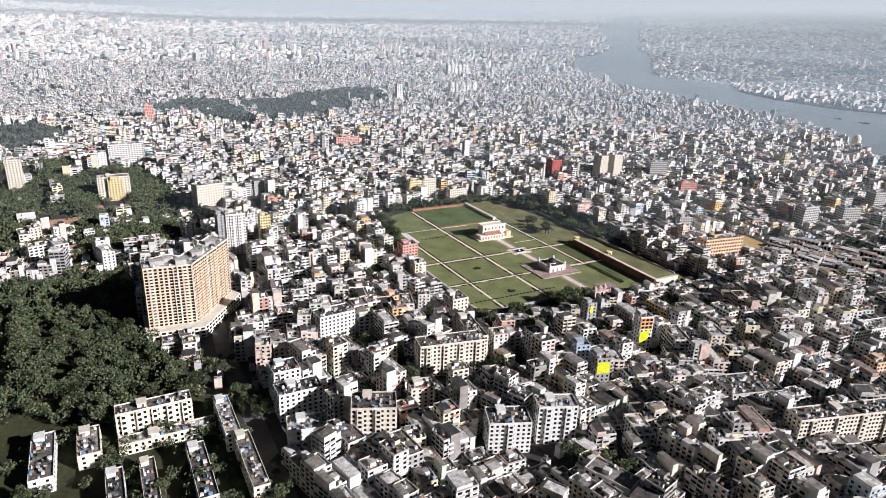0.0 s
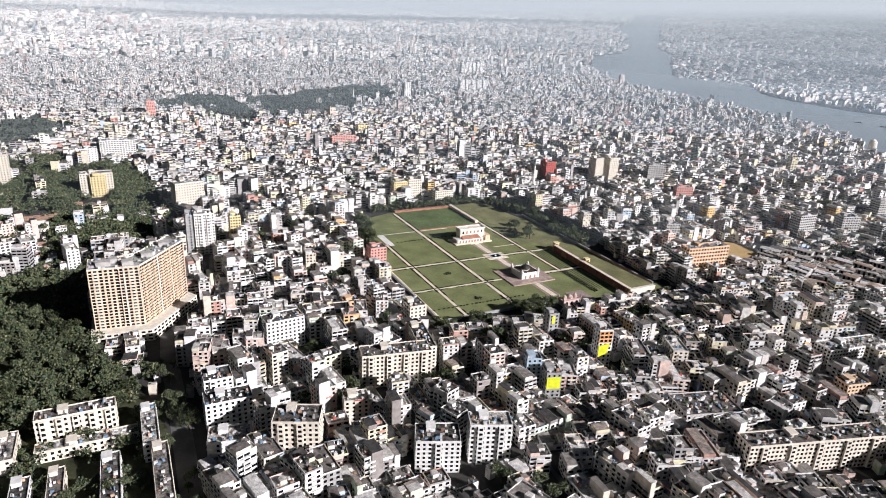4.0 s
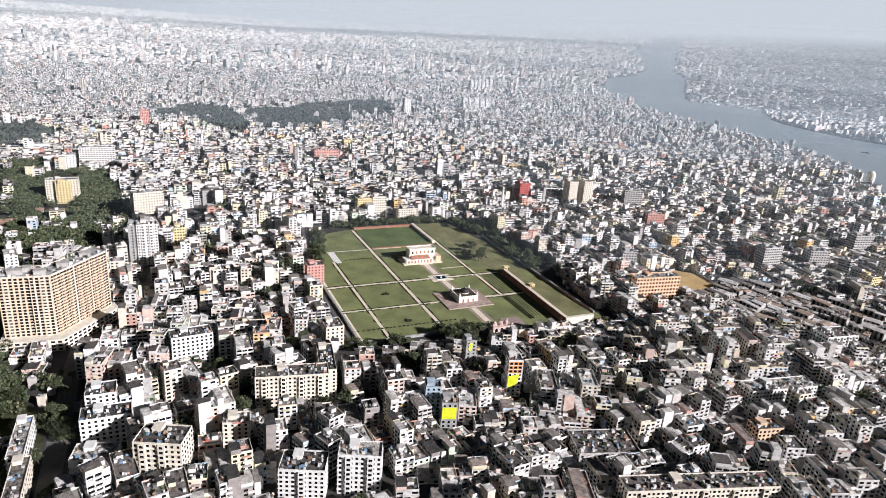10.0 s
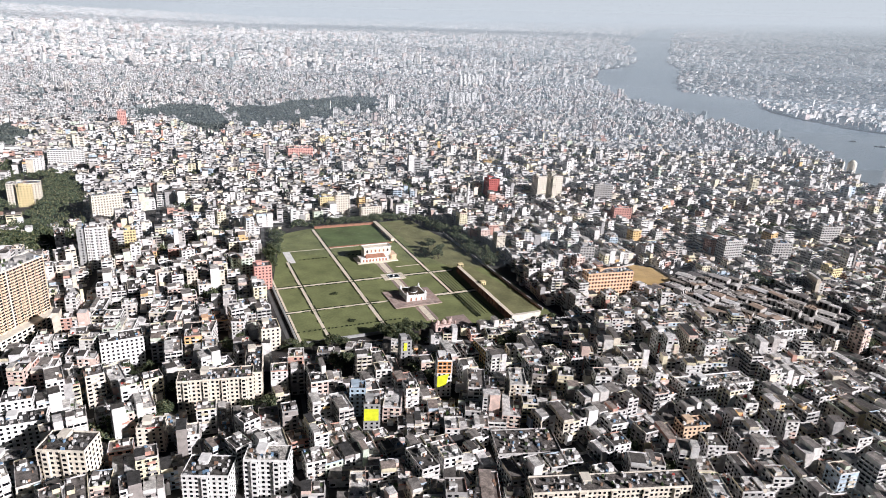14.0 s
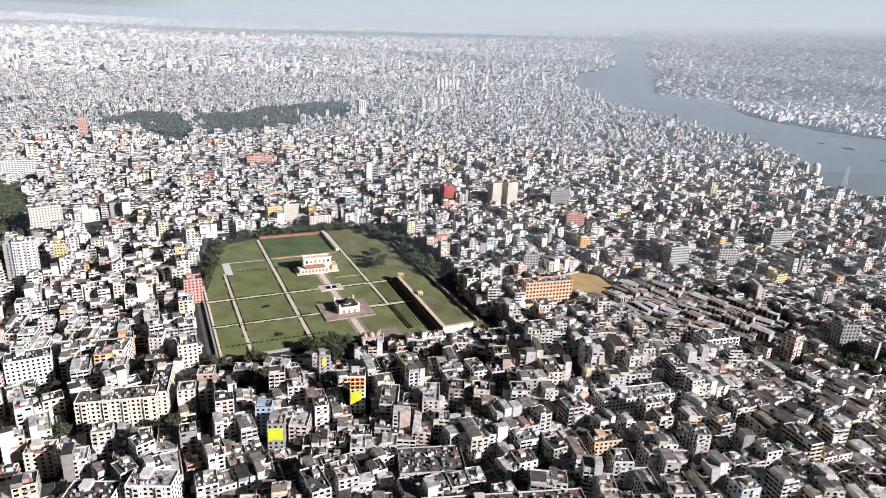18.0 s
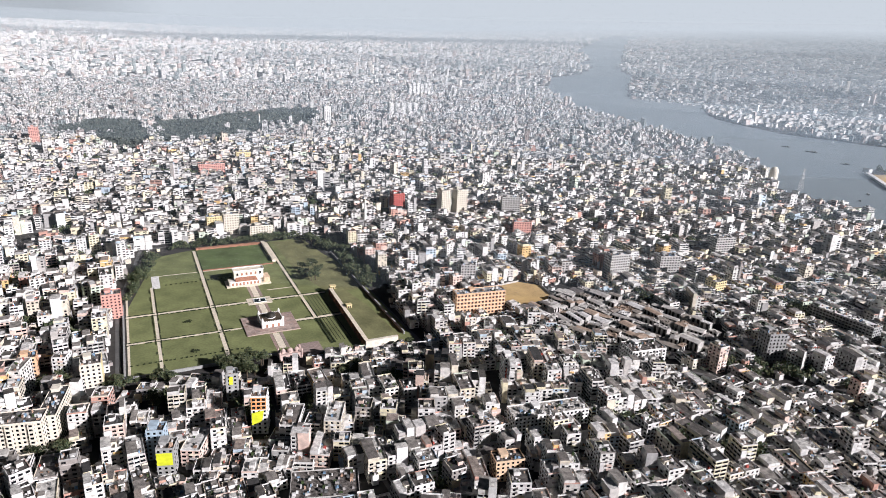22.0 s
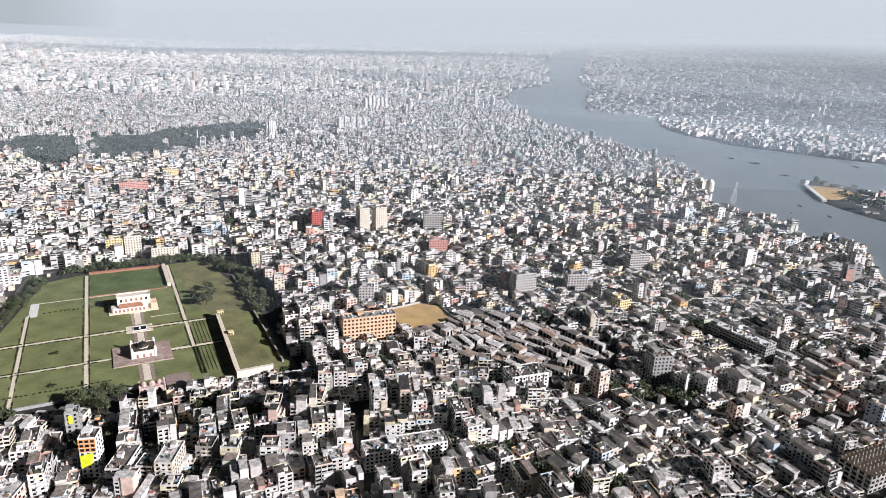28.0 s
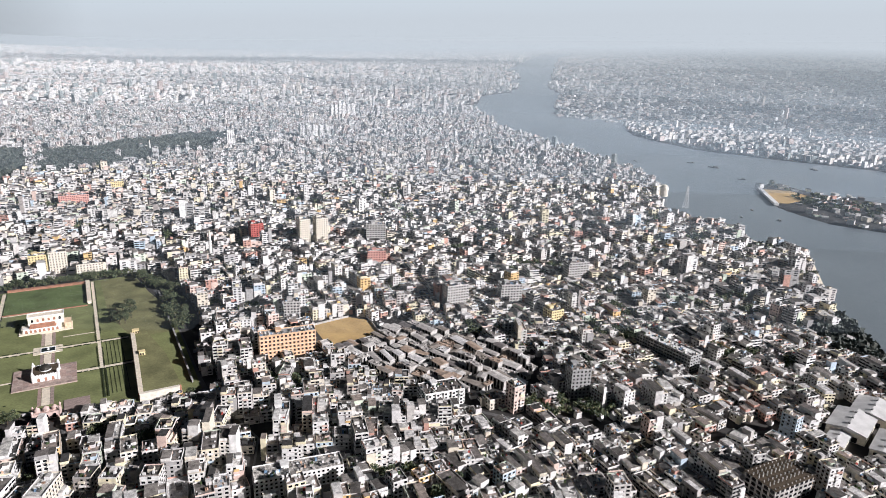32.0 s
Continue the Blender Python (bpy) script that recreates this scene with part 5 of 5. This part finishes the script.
# ---- the common houses ----
def ring(s, a, b, h, top, t=0.22):
    """A parapet in one closed piece."""
    k = len(s.v)
    for z in (h, top):
        s.v += [(-a, -b, z), (a, -b, z), (a, b, z), (-a, b, z), (-a + t, -b + t, z), (a - t, -b + t, z), (a - t, b - t, z), (-a + t, b - t, z)]
    for i in range(4):
        j = (i + 1) % 4
        s.f += [(k + i, k + j, k + 8 + j, k + 8 + i), (k + 4 + j, k + 4 + i, k + 12 + i, k + 12 + j), (k + 8 + i, k + 8 + j, k + 12 + j, k + 12 + i)]
        s.m += [0, 0, 0]


def clutter(s, rng, a, b, h, n):
    """Odds and ends on a flat roof: sheds, boxes, pillar stubs."""
    for _ in range(n):
        x, y, q, u = rng.uniform(-a + 0.6, a - 2.2), rng.uniform(-b + 0.6, b - 2.2), rng.uniform(0.5, 2.2), rng.uniform(0.5, 2.0)
        s.box(x, y, h, x + q, y + u, h + rng.uniform(0.4, 2.3))
    for _ in range(2 + n // 8):
        q, u = rng.uniform(2.2, min(4.6, a)), rng.uniform(2.2, min(4.6, b))
        x, y, z = rng.uniform(-a + 0.3, a - 0.3 - q), rng.uniform(-b + 0.3, b - 0.3 - u), h + rng.uniform(1.9, 2.9)
        s.box(x + 0.2, y + 0.4, h, x + q - 0.2, y + u - 0.1, z)
        s.box(x, y, z, x + q, y + u, z + 0.12, under=True)
    for _ in range(rng.randint(2, 4)):
        if rng.random() < 0.5:
            x, y = rng.uniform(-a + 1, a - 1), rng.uniform(-b + 0.3, 0)
            s.box(x, y, h, x + 0.2, y + rng.uniform(0.5, 1.0) * b, h + rng.uniform(0.7, 1.3))
        else:
            x, y = rng.uniform(-a + 0.3, 0), rng.uniform(-b + 1, b - 1)
            s.box(x, y, h, x + rng.uniform(0.5, 1.0) * a, y + 0.2, h + rng.uniform(0.7, 1.3))
    for _ in range(2):
        q, u = rng.uniform(0.35, 0.7) * a, rng.uniform(0.35, 0.7) * b
        x, y = rng.uniform(-a + 0.3, a - 0.3 - q), rng.uniform(-b + 0.3, b - 0.3 - u)
        s.box(x, y, h, x + q, y + u, h + rng.uniform(0.1, 0.35))
    for _ in range(2 * n):
        x, y = rng.uniform(-a + 0.3, a - 0.6), rng.uniform(-b + 0.3, b - 0.6)
        s.box(x, y, h, x + 0.3, y + 0.3, h + rng.uniform(0.9, 2.0))


def house_parts(w, d, n, seed):
    """Meshes of one kind of house, each part by itself."""
    rng = random.Random(seed)
    fh, a, b = 3.1, w / 2, d / 2
    h = n * fh
    made = []
    wall = Shape()
    wall.box(-a, -b, -0.3, a, b, h)
    body = wall.mesh("wall", [M_WALL])
    s = Shape()
    ring(s, a, b, h, h + rng.uniform(0.7, 1.1))
    made.append(("parapet", s.mesh("parapet", [M_WALL]), ""))
    s = Shape()
    s.box(-a + 0.22, -b + 0.22, h - 0.2, a - 0.22, b - 0.22, h + 0.05)
    made.append(("roof", s.mesh("roof", [M_ROOF]), ""))
    s = Shape()
    clutter(s, rng, a, b, h + 0.05, rng.randint(24, 38))
    made.append(("roof_clutter", s.mesh("roof_clutter", [M_MESS]), "stuff"))
    if rng.random() < 0.6:
        s = Shape()
        top, out = h * rng.uniform(0.35, 0.8), rng.uniform(2.0, 3.6)
        c = rng.uniform(-0.5, 0.2) * b
        s.box(a, c, -0.3, a + out, c + b * rng.uniform(0.5, 0.9), top)
        made.append(("wing", s.mesh("wing", [M_WALL]), ""))
    if rng.random() < 0.8:
        s = Shape()
        u, v, top = a * rng.uniform(-0.4, 0.4), -b * rng.uniform(0.0, 0.9), h + rng.choice((2.8, 2.9, 5.9))
        x0, x1 = (-a + 0.3, u) if rng.random() < 0.5 else (u, a - 0.3)
        s.box(x0, v, h, x1, b - 0.4, top)
        s.box(x0 - 0.25, v - 0.25, top, x1 + 0.25, b - 0.15, top + 0.18, under=True)
        z = h
        while z < top - 2:
            f0 = len(s.f)
            windows_on(s, x0, v, x1, b - 0.4, z + 0.7, 1.5, 2.6, 1.5, sides="se")
            s.m[f0:] = [1] * (len(s.f) - f0)
            z += 3.0
        made.append(("roof_room", s.mesh("roof_room", [M_WALL, M_GLASS]), ""))
    ledge = Shape()
    pitch = rng.choice((2.4, 2.8, 3.2))
    style = {side: rng.choice(((1.3, 0.85, 1.5), (1.5, 0.8, 1.6), (1.1, 0.9, 1.4), (1.2, 0.9, 1.5), (pitch - 0.6, 1.0, 1.7))) for side in "swne"}
    for k in range(n):
        z = k * fh
        s = Shape()
        for side in "swne":
            if rng.random() < 0.92:
                wide, low, tall = style[side]
                windows_on(s, -a, -b, a, b, z + low, tall, pitch, wide, sides=side)
        if s.v:
            made.append(("glazing", s.mesh("glazing", [M_GLASS]), "stuff"))
        if k:
            o = rng.choice((0.12, 0.2, 0.35))
            ledge.box(-a - o, -b - o, z - 0.1, a + o, b + o, z + 0.08, under=True)
    if n > 1:
        made.append(("floor_ledge", ledge.mesh("floor_ledge", [M_FADED]), "stuff"))
    for side in range(2):
        if n > 2 and rng.random() < 0.7:
            u = rng.uniform(-0.5, 0.3) * a
            s = Shape()
            for k in range(1, n):
                z = k * fh
                if side:
                    s.box(u, -b - 1.2, z - 0.1, u + a * 0.7, -b, z + 0.95, under=True)
                else:
                    s.box(a, u, z - 0.1, a + 1.2, u + b * 0.7, z + 0.95, under=True)
            made.append(("balcony", s.mesh("balcony", [M_WALL]), "stuff"))
    x, y = rng.uniform(-a + 2.2, a - 2.2), rng.uniform(0, b - 2.2)
    s = Shape()
    s.box(x - 1.8, y - 2, h, x + 1.8, y + 2, h + 2.6)
    made.append(("stair_head", s.mesh("stair_head", [M_LEDGE]), ""))
    s = Shape()
    s.turned([(0.7, h + 2.6), (0.75, h + 3.7), (0.45, h + 4.0), (0.25, h + 4.2)], x, y, 8)
    made.append(("water_tank", s.mesh("water_tank", [M_TANK]), ""))
    return body, made


def workshop_parts(w, d, h, seed):
    """A low tin-roofed workshop."""
    rng = random.Random(seed)
    a, b = w / 2, d / 2
    wall = Shape()
    wall.box(-a, -b, -0.3, a, b, h)
    s = Shape()
    s.gable(-a, -b, a, b, h, h + rng.uniform(0.9, 2.0), along="y" if d > w else "x")
    g = Shape()
    windows_on(g, -a, -b, a, b, 0.9, 1.5, 3.0, 1.4)
    return wall.mesh("wall", [M_WALL]), [("roof", s.mesh("roof", [M_TIN]), ""), ("glazing", g.mesh("glazing", [M_GLASS]), "stuff")]


KINDS = []
for q in range(34):
    rng = random.Random(500 + q)
    n = (3, 4, 4, 5, 5, 6, 6, 7, 4, 5, 6, 5, 3, 6, 8, 2, 4)[q % 17]
    KINDS.append((n, *house_parts(rng.uniform(9.0, 12.6), rng.uniform(10.5, 14.2), n, 700 + q)))
LONG = [(n, *house_parts(random.Random(600 + n).uniform(10, 12.5), random.Random(610 + n).uniform(21, 26), n, 620 + n)) for n in (2, 3, 4, 5, 6)]
MODEST = [k for k in KINDS if k[0] <= 4]
SHOPS = [(1, *workshop_parts(random.Random(900 + q).uniform(7, 12), random.Random(950 + q).uniform(9, 15), random.Random(970 + q).uniform(3, 6.5), 900 + q)) for q in range(8)]
WORDS = {1: "low tin-roofed workshop between taller houses", 2: "low two-storey plastered house with a flat roof", 3: "three-storey plastered house with a cluttered flat roof", 4: "four-storey weathered plaster house with balconies",
         5: "five-storey plastered house with rows of windows", 6: "six-storey block of flats with balconies", 7: "tall seven-storey block of flats", 8: "tall eight-storey block of flats with balconies"}


def house(x, y, turn, rng, low, long, modest):
    n, body, made = rng.choice(LONG) if long else rng.choice(SHOPS) if low else rng.choice(MODEST if modest else KINDS)
    name, cat, grp = ("workshop", "workshop", "tin-roofed workshops") if n == 1 else ("house", "house", "city houses") if n < 6 else ("apartment_house", "apartment building", "blocks of flats")
    ob = new(name, body)
    ob.matrix_world = Matrix.Translation((x, y, 0)) @ Matrix.Rotation(turn + rng.choice((0, 2) if long else (0, 1, 2, 3)) * math.pi / 2, 4, "Z") @ Matrix.Diagonal((rng.uniform(0.92, 1.1), rng.uniform(0.92, 1.1), rng.uniform(0.9, 1.08), 1))
    tagged(ob, WORDS[n], cat, grp)
    for nm, me, kd in made:
        if nm == "water_tank" and rng.random() < 0.3:
            continue
        p = new(nm, me)
        p.parent = ob
        if kd:
            p["kind"] = kd


class Sheet:
    """Many far houses in one mesh."""

    def __init__(self):
        self.s = Shape()

    def house(self, x, y, w, d, h, turn, rng, detail, place=None, bands=False):
        c, si = math.cos(turn), math.sin(turn)
        s, k0 = self.s, len(self.s.v)
        a, b = w / 2, d / 2
        s.box(-a, -b, -0.5, a, b, h, 0, 1)
        if detail > 0:
            if rng.random() < 0.6:
                e = rng.choice((-1, 1))
                z = h + 3.1 * rng.choice((-3, -2, -1, 1, 2))
                if z > 2:
                    u, v = rng.uniform(0.2, 0.6) * a, rng.uniform(0.4, 0.9) * b
                    s.box(e * (a - u) - u, -b - 0.8, -0.5, e * (a - u) + u + 0.8, -b + 2 * v, z, 0, 1)
            u, v = rng.uniform(-0.3, 0.3) * w, rng.uniform(-0.1, 0.3) * d
            s.box(u - 1.8, v - 2, h, u + 1.8, v + 2, h + 2.6, 0, 1)
            if rng.random() < 0.4:
                s.box(-a, -b, h, a * rng.uniform(-0.3, 0.5), b * rng.uniform(0, 1), h + 3, 0, 1)
        if bands:
            u, v = rng.uniform(-0.3, 0.3) * w, rng.uniform(-0.3, 0.3) * d
            s.box(u - 2, v - 2, h, u + 2, v + 2, h + 2.8, 0, 1)
            n = rng.choice((1, 2, 2, 3))
            gap = 0.12 + 0.1 * n
            for k in range(max(1, int(h / 3.1))):
                z = k * 3.1 + 1
                for i in range(n):
                    lo, hi = -1 + 2 * (i + gap / 2) / n, -1 + 2 * (i + 1 - gap / 2) / n
                    s.quad((a * lo, -b - 0.1, z), (a * hi, -b - 0.1, z), (a * hi, -b - 0.1, z + 1.5), (a * lo, -b - 0.1, z + 1.5), 2)
                    s.quad((a + 0.1, b * lo, z), (a + 0.1, b * hi, z), (a + 0.1, b * hi, z + 1.5), (a + 0.1, b * lo, z + 1.5), 2)
        if detail > 2:
            for k in range(1, max(1, int(h / 3.1))):
                s.box(-a - 0.4, -b - 0.4, k * 3.1 - 0.1, a + 0.4, b + 0.4, k * 3.1 + 0.08, 3)
            if rng.random() < 0.6:
                v = rng.uniform(-0.5, 0.2) * a
                for k in range(1, max(1, int(h / 3.1))):
                    s.box(v, -b - 1.2, k * 3.1 - 0.1, v + a * 0.7, -b, k * 3.1 + 0.95, 0)
        if detail > 1:
            for _ in range(rng.randint(7, 14)):
                u, v, q = rng.uniform(-a + 0.5, a - 2), rng.uniform(-b + 0.5, b - 2), rng.uniform(0.4, 2.0)
                s.box(u, v, h, u + q, v + rng.uniform(0.4, 1.8), h + rng.uniform(0.4, 2.0), 4)
            for p in ((-a, -b, a, -b + 0.25), (-a, b - 0.25, a, b), (-a, -b + 0.25, -a + 0.25, b - 0.25), (a - 0.25, -b + 0.25, a, b - 0.25)):
                s.box(p[0], p[1], h, p[2], p[3], h + 0.9)
        if detail > 0:
            fl = max(1, int(h / 3.1))
            fill = rng.choice((0.2, 0.25, 0.3, 0.42))
            for k in range(fl):
                z = k * 3.1 + 1
                for side in (0, 1, 2, 3):
                    r = a if side in (0, 2) else b
                    nn = max(2, int(r / 1.7)) if detail > 1 else 2
                    for i in range(nn):
                        if rng.random() < 0.15:
                            continue
                        lo = -r + 2 * r * (i + 0.5 - fill) / nn
                        hi = -r + 2 * r * (i + 0.5 + fill) / nn
                        if side == 0:
                            s.quad((lo, -b - 0.06, z), (hi, -b - 0.06, z), (hi, -b - 0.06, z + 1.5), (lo, -b - 0.06, z + 1.5), 2)
                        elif side == 2:
                            s.quad((lo, b + 0.06, z), (hi, b + 0.06, z), (hi, b + 0.06, z + 1.5), (lo, b + 0.06, z + 1.5), 2)
                        elif side == 1:
                            s.quad((a + 0.06, lo, z), (a + 0.06, hi, z), (a + 0.06, hi, z + 1.5), (a + 0.06, lo, z + 1.5), 2)
                        else:
                            s.quad((-a - 0.06, lo, z), (-a - 0.06, hi, z), (-a - 0.06, hi, z + 1.5), (-a - 0.06, lo, z + 1.5), 2)
        for i in range(k0, len(s.v)):
            px, py, pz = s.v[i]
            q = (x + px * c - py * si, y + px * si + py * c, pz)
            s.v[i] = place(*q) if place else q

    def done(self, label, wall=None):
        thing("far_houses", self.s, [wall or M_WALL_I, M_ROOF_I, M_GLASS, M_LEDGE, M_MESS], label, "houses", kind="stuff")


def spot(i, j, px, py):
    x, y = i * px, j * py
    x2 = x + 11 * math.sin(y / 95 + 0.6) + 5 * math.sin(y / 37 + x / 160)
    y2 = y + 9 * math.sin(x / 120 + 1.9) + 4 * math.sin(x / 41 + y / 140)
    return x2, y2, -0.10 * math.cos(y / 95 + 0.6) + 0.07 * math.cos(x / 120 + 1.9) - (0.25 if y < -150 and x > -120 else 0.0)


BANK = [(-500, 1900), (0, 2080), (340, 2180), (850, 1990), (1306, 2060), (1820, 2250), (2380, 2600), (3600, 3600), (5400, 5200), (11200, 10500), (16100, 15600), (40000, 39000)]


def over_river(x, y):
    """On the far bank."""
    for (ya, xa), (yb, xb) in zip(BANK, BANK[1:]):
        if ya <= y < yb:
            return x > xa + (xb - xa) * (y - ya) / (yb - ya)
    return False


def hollow(x, y):
    """Courts, ponds and clumps of trees, where few houses stand."""
    return math.sin(x / 31 + 1.3 * math.sin(y / 47)) + math.sin(y / 27 + 1.1 * math.sin(x / 39) + 2) + 0.6 * math.sin(x / 13 + y / 17) > 1.3


def skew(x, y):
    """Each quarter of the town has its own slant."""
    k = math.sin(math.floor(x / 58) * 12.9898 + math.floor(y / 49) * 78.233) * 43758.5453
    return (k - math.floor(k) - 0.5) * 0.44


def seen_from_path(x, y):
    """Distance on the plan to the line of flight."""
    k = max(0.0, min(1.0, ((x + 367) * 462 + (y + 564) * -117) / (462 * 462 + 117 * 117)))
    return math.hypot(x + 367 - 462 * k, y + 564 + 117 * k)


def in_sight(x, y, slack):
    """Within the wedge of land that lies before the flight."""
    left = (x + 367) * math.cos(radians(-9)) - (y + 564) * math.sin(radians(-9))
    right = (x - 95) * math.cos(radians(68)) - (y + 681) * math.sin(radians(68))
    return left > -slack and right < slack


# houses and trees of the river island
isle = Sheet()
rng = random.Random(41)
for _ in range(150):
    x, y = rng.uniform(1380, 1680), rng.uniform(-110, 300)
    if inside(x, y, ISLE) and not inside(x, y, [(1526, 272), (1410, 150), (1440, 136), (1566, 154), (1584, 236)]):
        isle.house(x, y, rng.uniform(8, 18), rng.uniform(8, 14), rng.choice((3, 4, 6, 9)), rng.uniform(0, 1.5), rng, 0)
isle.done("low pale sheds on the river island")
wood([(1470, 170), (1560, 190), (1640, 320), (1560, 290), (1600, 60), (1520, -60), (1440, 60)], 70, 28, 9, "trees on the river island")
rng = random.Random(77)
near_n = 0
skip = set()
belt, back, lean = Sheet(), Sheet(), Sheet()
plots, courts = [], []
for i in range(-72, 150):
    for j in range(-58, 70):
        x, y, turn = spot(i, j, 12.4, 13.8)
        d = seen_from_path(x, y)
        if d > 820 or x > 1050:
            continue
        x += rng.uniform(-1.4, 1.4) + (1.4 if i % 4 == 0 else 0)
        y += rng.uniform(-1.4, 1.4)
        turn += rng.gauss(0, 0.06) + skew(x, y)
        sight = in_sight(x, y, 60) and y > -545
        lowly = any(inside(x, y, p) for p in LOWZONE)
        low = lowly or (x > 300 and y < -60 and rng.random() < 0.72) or rng.random() < 0.12
        if sight and rng.random() < 0.85:      # lean-tos in the gaps
            u, v = x + 6.2 + rng.uniform(-1, 1), y + 6.9 + rng.uniform(-1, 1)
            if is_free(u, v, 3):
                w, q, top = rng.uniform(3, 6), rng.uniform(3, 6), rng.choice((2.6, 3.2, 5.5, 8))
                lean.house(u, v, w, q, top, turn, rng, 0)
                for _ in range(3):
                    e, g = u + rng.uniform(-2, 1.4), v + rng.uniform(-2, 1.4)
                    lean.s.box(e, g, top - 0.05, e + rng.uniform(0.4, 1.5), g + rng.uniform(0.4, 1.5), top + rng.uniform(0.3, 1.4), 4)
        if (i, j) in skip or rng.random() < 0.03 or not is_free(x, y, 5.2) or in_wood(x, y) and rng.random() < (0.70 if inside(x, y, LEAFY) else 0.95):
            continue
        if hollow(x, y) and rng.random() < 0.5:
            if sight and is_free(x, y, 4):
                courts.append((d, x, y))
            continue
        modest = -200 < y < -140 and -90 < x < 175 or x > 260 and y < 20 and rng.random() < 0.6
        long = not lowly and rng.random() < 0.14 and is_free(x, y + 13.8, 5.2)
        if long:
            skip.add((i, j + 1))
            y += 6.9
        plots.append((d if sight else d + 5000, x, y, turn, low, long, modest))
plots.sort()
for d, x, y, turn, low, long, modest in plots:
    if near_n < 370 and d < 1000:
        house(x, y, turn, rng, low and not long, long, modest)
        near_n += 1
        continue
    sight = d < 5000
    w, q = rng.uniform(9.5, 13.4), rng.uniform(21, 27) if long else rng.uniform(10.5, 14.6)
    floors = rng.choice((1, 2, 2, 3)) if low else rng.choice((2, 3, 3, 4)) if modest else rng.choice((2, 3, 3, 4, 4, 5, 5, 6, 6, 7, 8))
    (belt if sight else back).house(x, y, w, q, 3.1 * floors, turn, rng, (3 if d < 600 else 2) if sight else 1 if d < 5260 else 0)
lean.done("small lean-tos and sheds in the gaps between houses")
belt.done("dense plastered houses of the middle distance with dark windows")
back.done("dense plastered houses beside and behind the flight")

sheet = Sheet()
for i in range(-100, 206):
    for j in range(-60, 174):
        x, y, turn = spot(i, j, 14.6, 15.6)
        d = seen_from_path(x, y)
        if not 820 < d < 1650 or not in_sight(x, y, 60):
            continue
        if rng.random() < 0.06 or not is_free(x, y, 6) or in_wood(x, y) and in_wood(x, y - 60) and rng.random() < 0.97:
            continue
        if hollow(x, y) and rng.random() < 0.66:
            if rng.random() < 0.7:
                courts.append((d, x, y))
            continue
        tall = 6 if rng.random() < 0.012 else 0
        wide = rng.choice((1.0, 1.0, 1.25, 1.6))
        sheet.house(x + rng.uniform(-2, 2), y + rng.uniform(-2, 2), rng.uniform(9, 14.5) * wide, rng.uniform(9, 15.0), 3.1 * (rng.choice((1, 2, 2, 3, 3, 4, 5) if x > 450 and y < 700 else (1, 2, 3, 3, 3, 4, 4, 5, 5, 6)) + tall), turn + rng.gauss(0, 0.08) + skew(x, y), rng, 1)
sheet.done("dense pale houses of the far city")

# trees of the courts
courts.sort()
shade = Shape()
for n, (d, x, y) in enumerate(courts):
    if n < 44:
        plant(x, y, rng, 0.9)
        continue
    for _ in range(2):
        k = rng.uniform(0.7, 1.2)
        c = leaf_clumps(rng, (x + rng.uniform(-5, 5), y + rng.uniform(-5, 5), 5.5 * k), (4.2 * k, 4.2 * k, 3.6 * k), 110 if d < 820 else 34, 1.0 if d < 820 else 1.9)
        o = len(shade.v)
        shade.v += c.v
        shade.f += [tuple(i + o for i in f) for f in c.f]
        shade.m += c.m
thing("court_trees", shade, M_LEAF, "dusty green trees in courts between the houses", "trees", kind="stuff")

sheet = Sheet()
for i in range(-130, 270):
    for j in range(-24, 270):
        x, y, turn = spot(i, j, 16.0, 17.0)
        d = seen_from_path(x, y)
        if not 1650 < d < 3300 or not in_sight(x, y, 100):
            continue
        beyond = over_river(x, y)
        if rng.random() < 0.12 or not is_free(x, y, 8) or in_wood(x, y) and in_wood(x, y - 60) and rng.random() < 0.985 or beyond and (rng.random() < 0.42 or hollow(x * 0.6, y * 0.4)):
            continue
        tall = rng.randint(4, 9) if rng.random() < 0.008 else 0
        sheet.house(x + rng.uniform(-3, 3), y + rng.uniform(-3, 3), rng.uniform(8, 17) * (1.45 if beyond else 1), rng.uniform(8, 15), 3.1 * (rng.choice((1, 2, 2, 3, 3, 4, 5, 6)) + tall), turn + rng.gauss(0, 0.2), rng, 0, bands=not beyond)
sheet.done("pale houses of the hazy distance", M_WALL_FAR)

sheet = Sheet()
for _ in range(64000):
    a = radians(rng.uniform(-12, 72))
    d = 3150 * math.exp(rng.uniform(0, 1) * 2.5)
    x, y = HUB.x + d * math.sin(a), HUB.y + d * math.cos(a)
    k = d / 3200
    clump = math.sin(a * 61 + 21 * math.log(d)) + math.sin(a * 43 - math.log(d) * 31 + 1) + 0.8 * math.sin(a * 140 + math.log(d) * 90)
    beyond = over_river(x, y)
    if not is_free(x, y, 10) or clump < rng.uniform(-2.2, 1.0 if beyond else -0.3):
        continue
    tall = (rng.choice((4, 6, 8, 11, 14)) if beyond else rng.choice((5, 7, 9, 11, 14, 17))) if rng.random() < (0.993 if beyond else 0.98) else rng.uniform(30, 55)
    sheet.house(x, y, rng.uniform(9, 22) * k ** 0.8 * (1.4 if beyond else 1.0), rng.uniform(9, 16) * k ** 0.7, tall * k ** (0.75 if tall < 30 else 0.45), rng.uniform(0, 1.5), rng, 0, far)
sheet.done("pale houses fading into the haze", M_WALL_FAR)
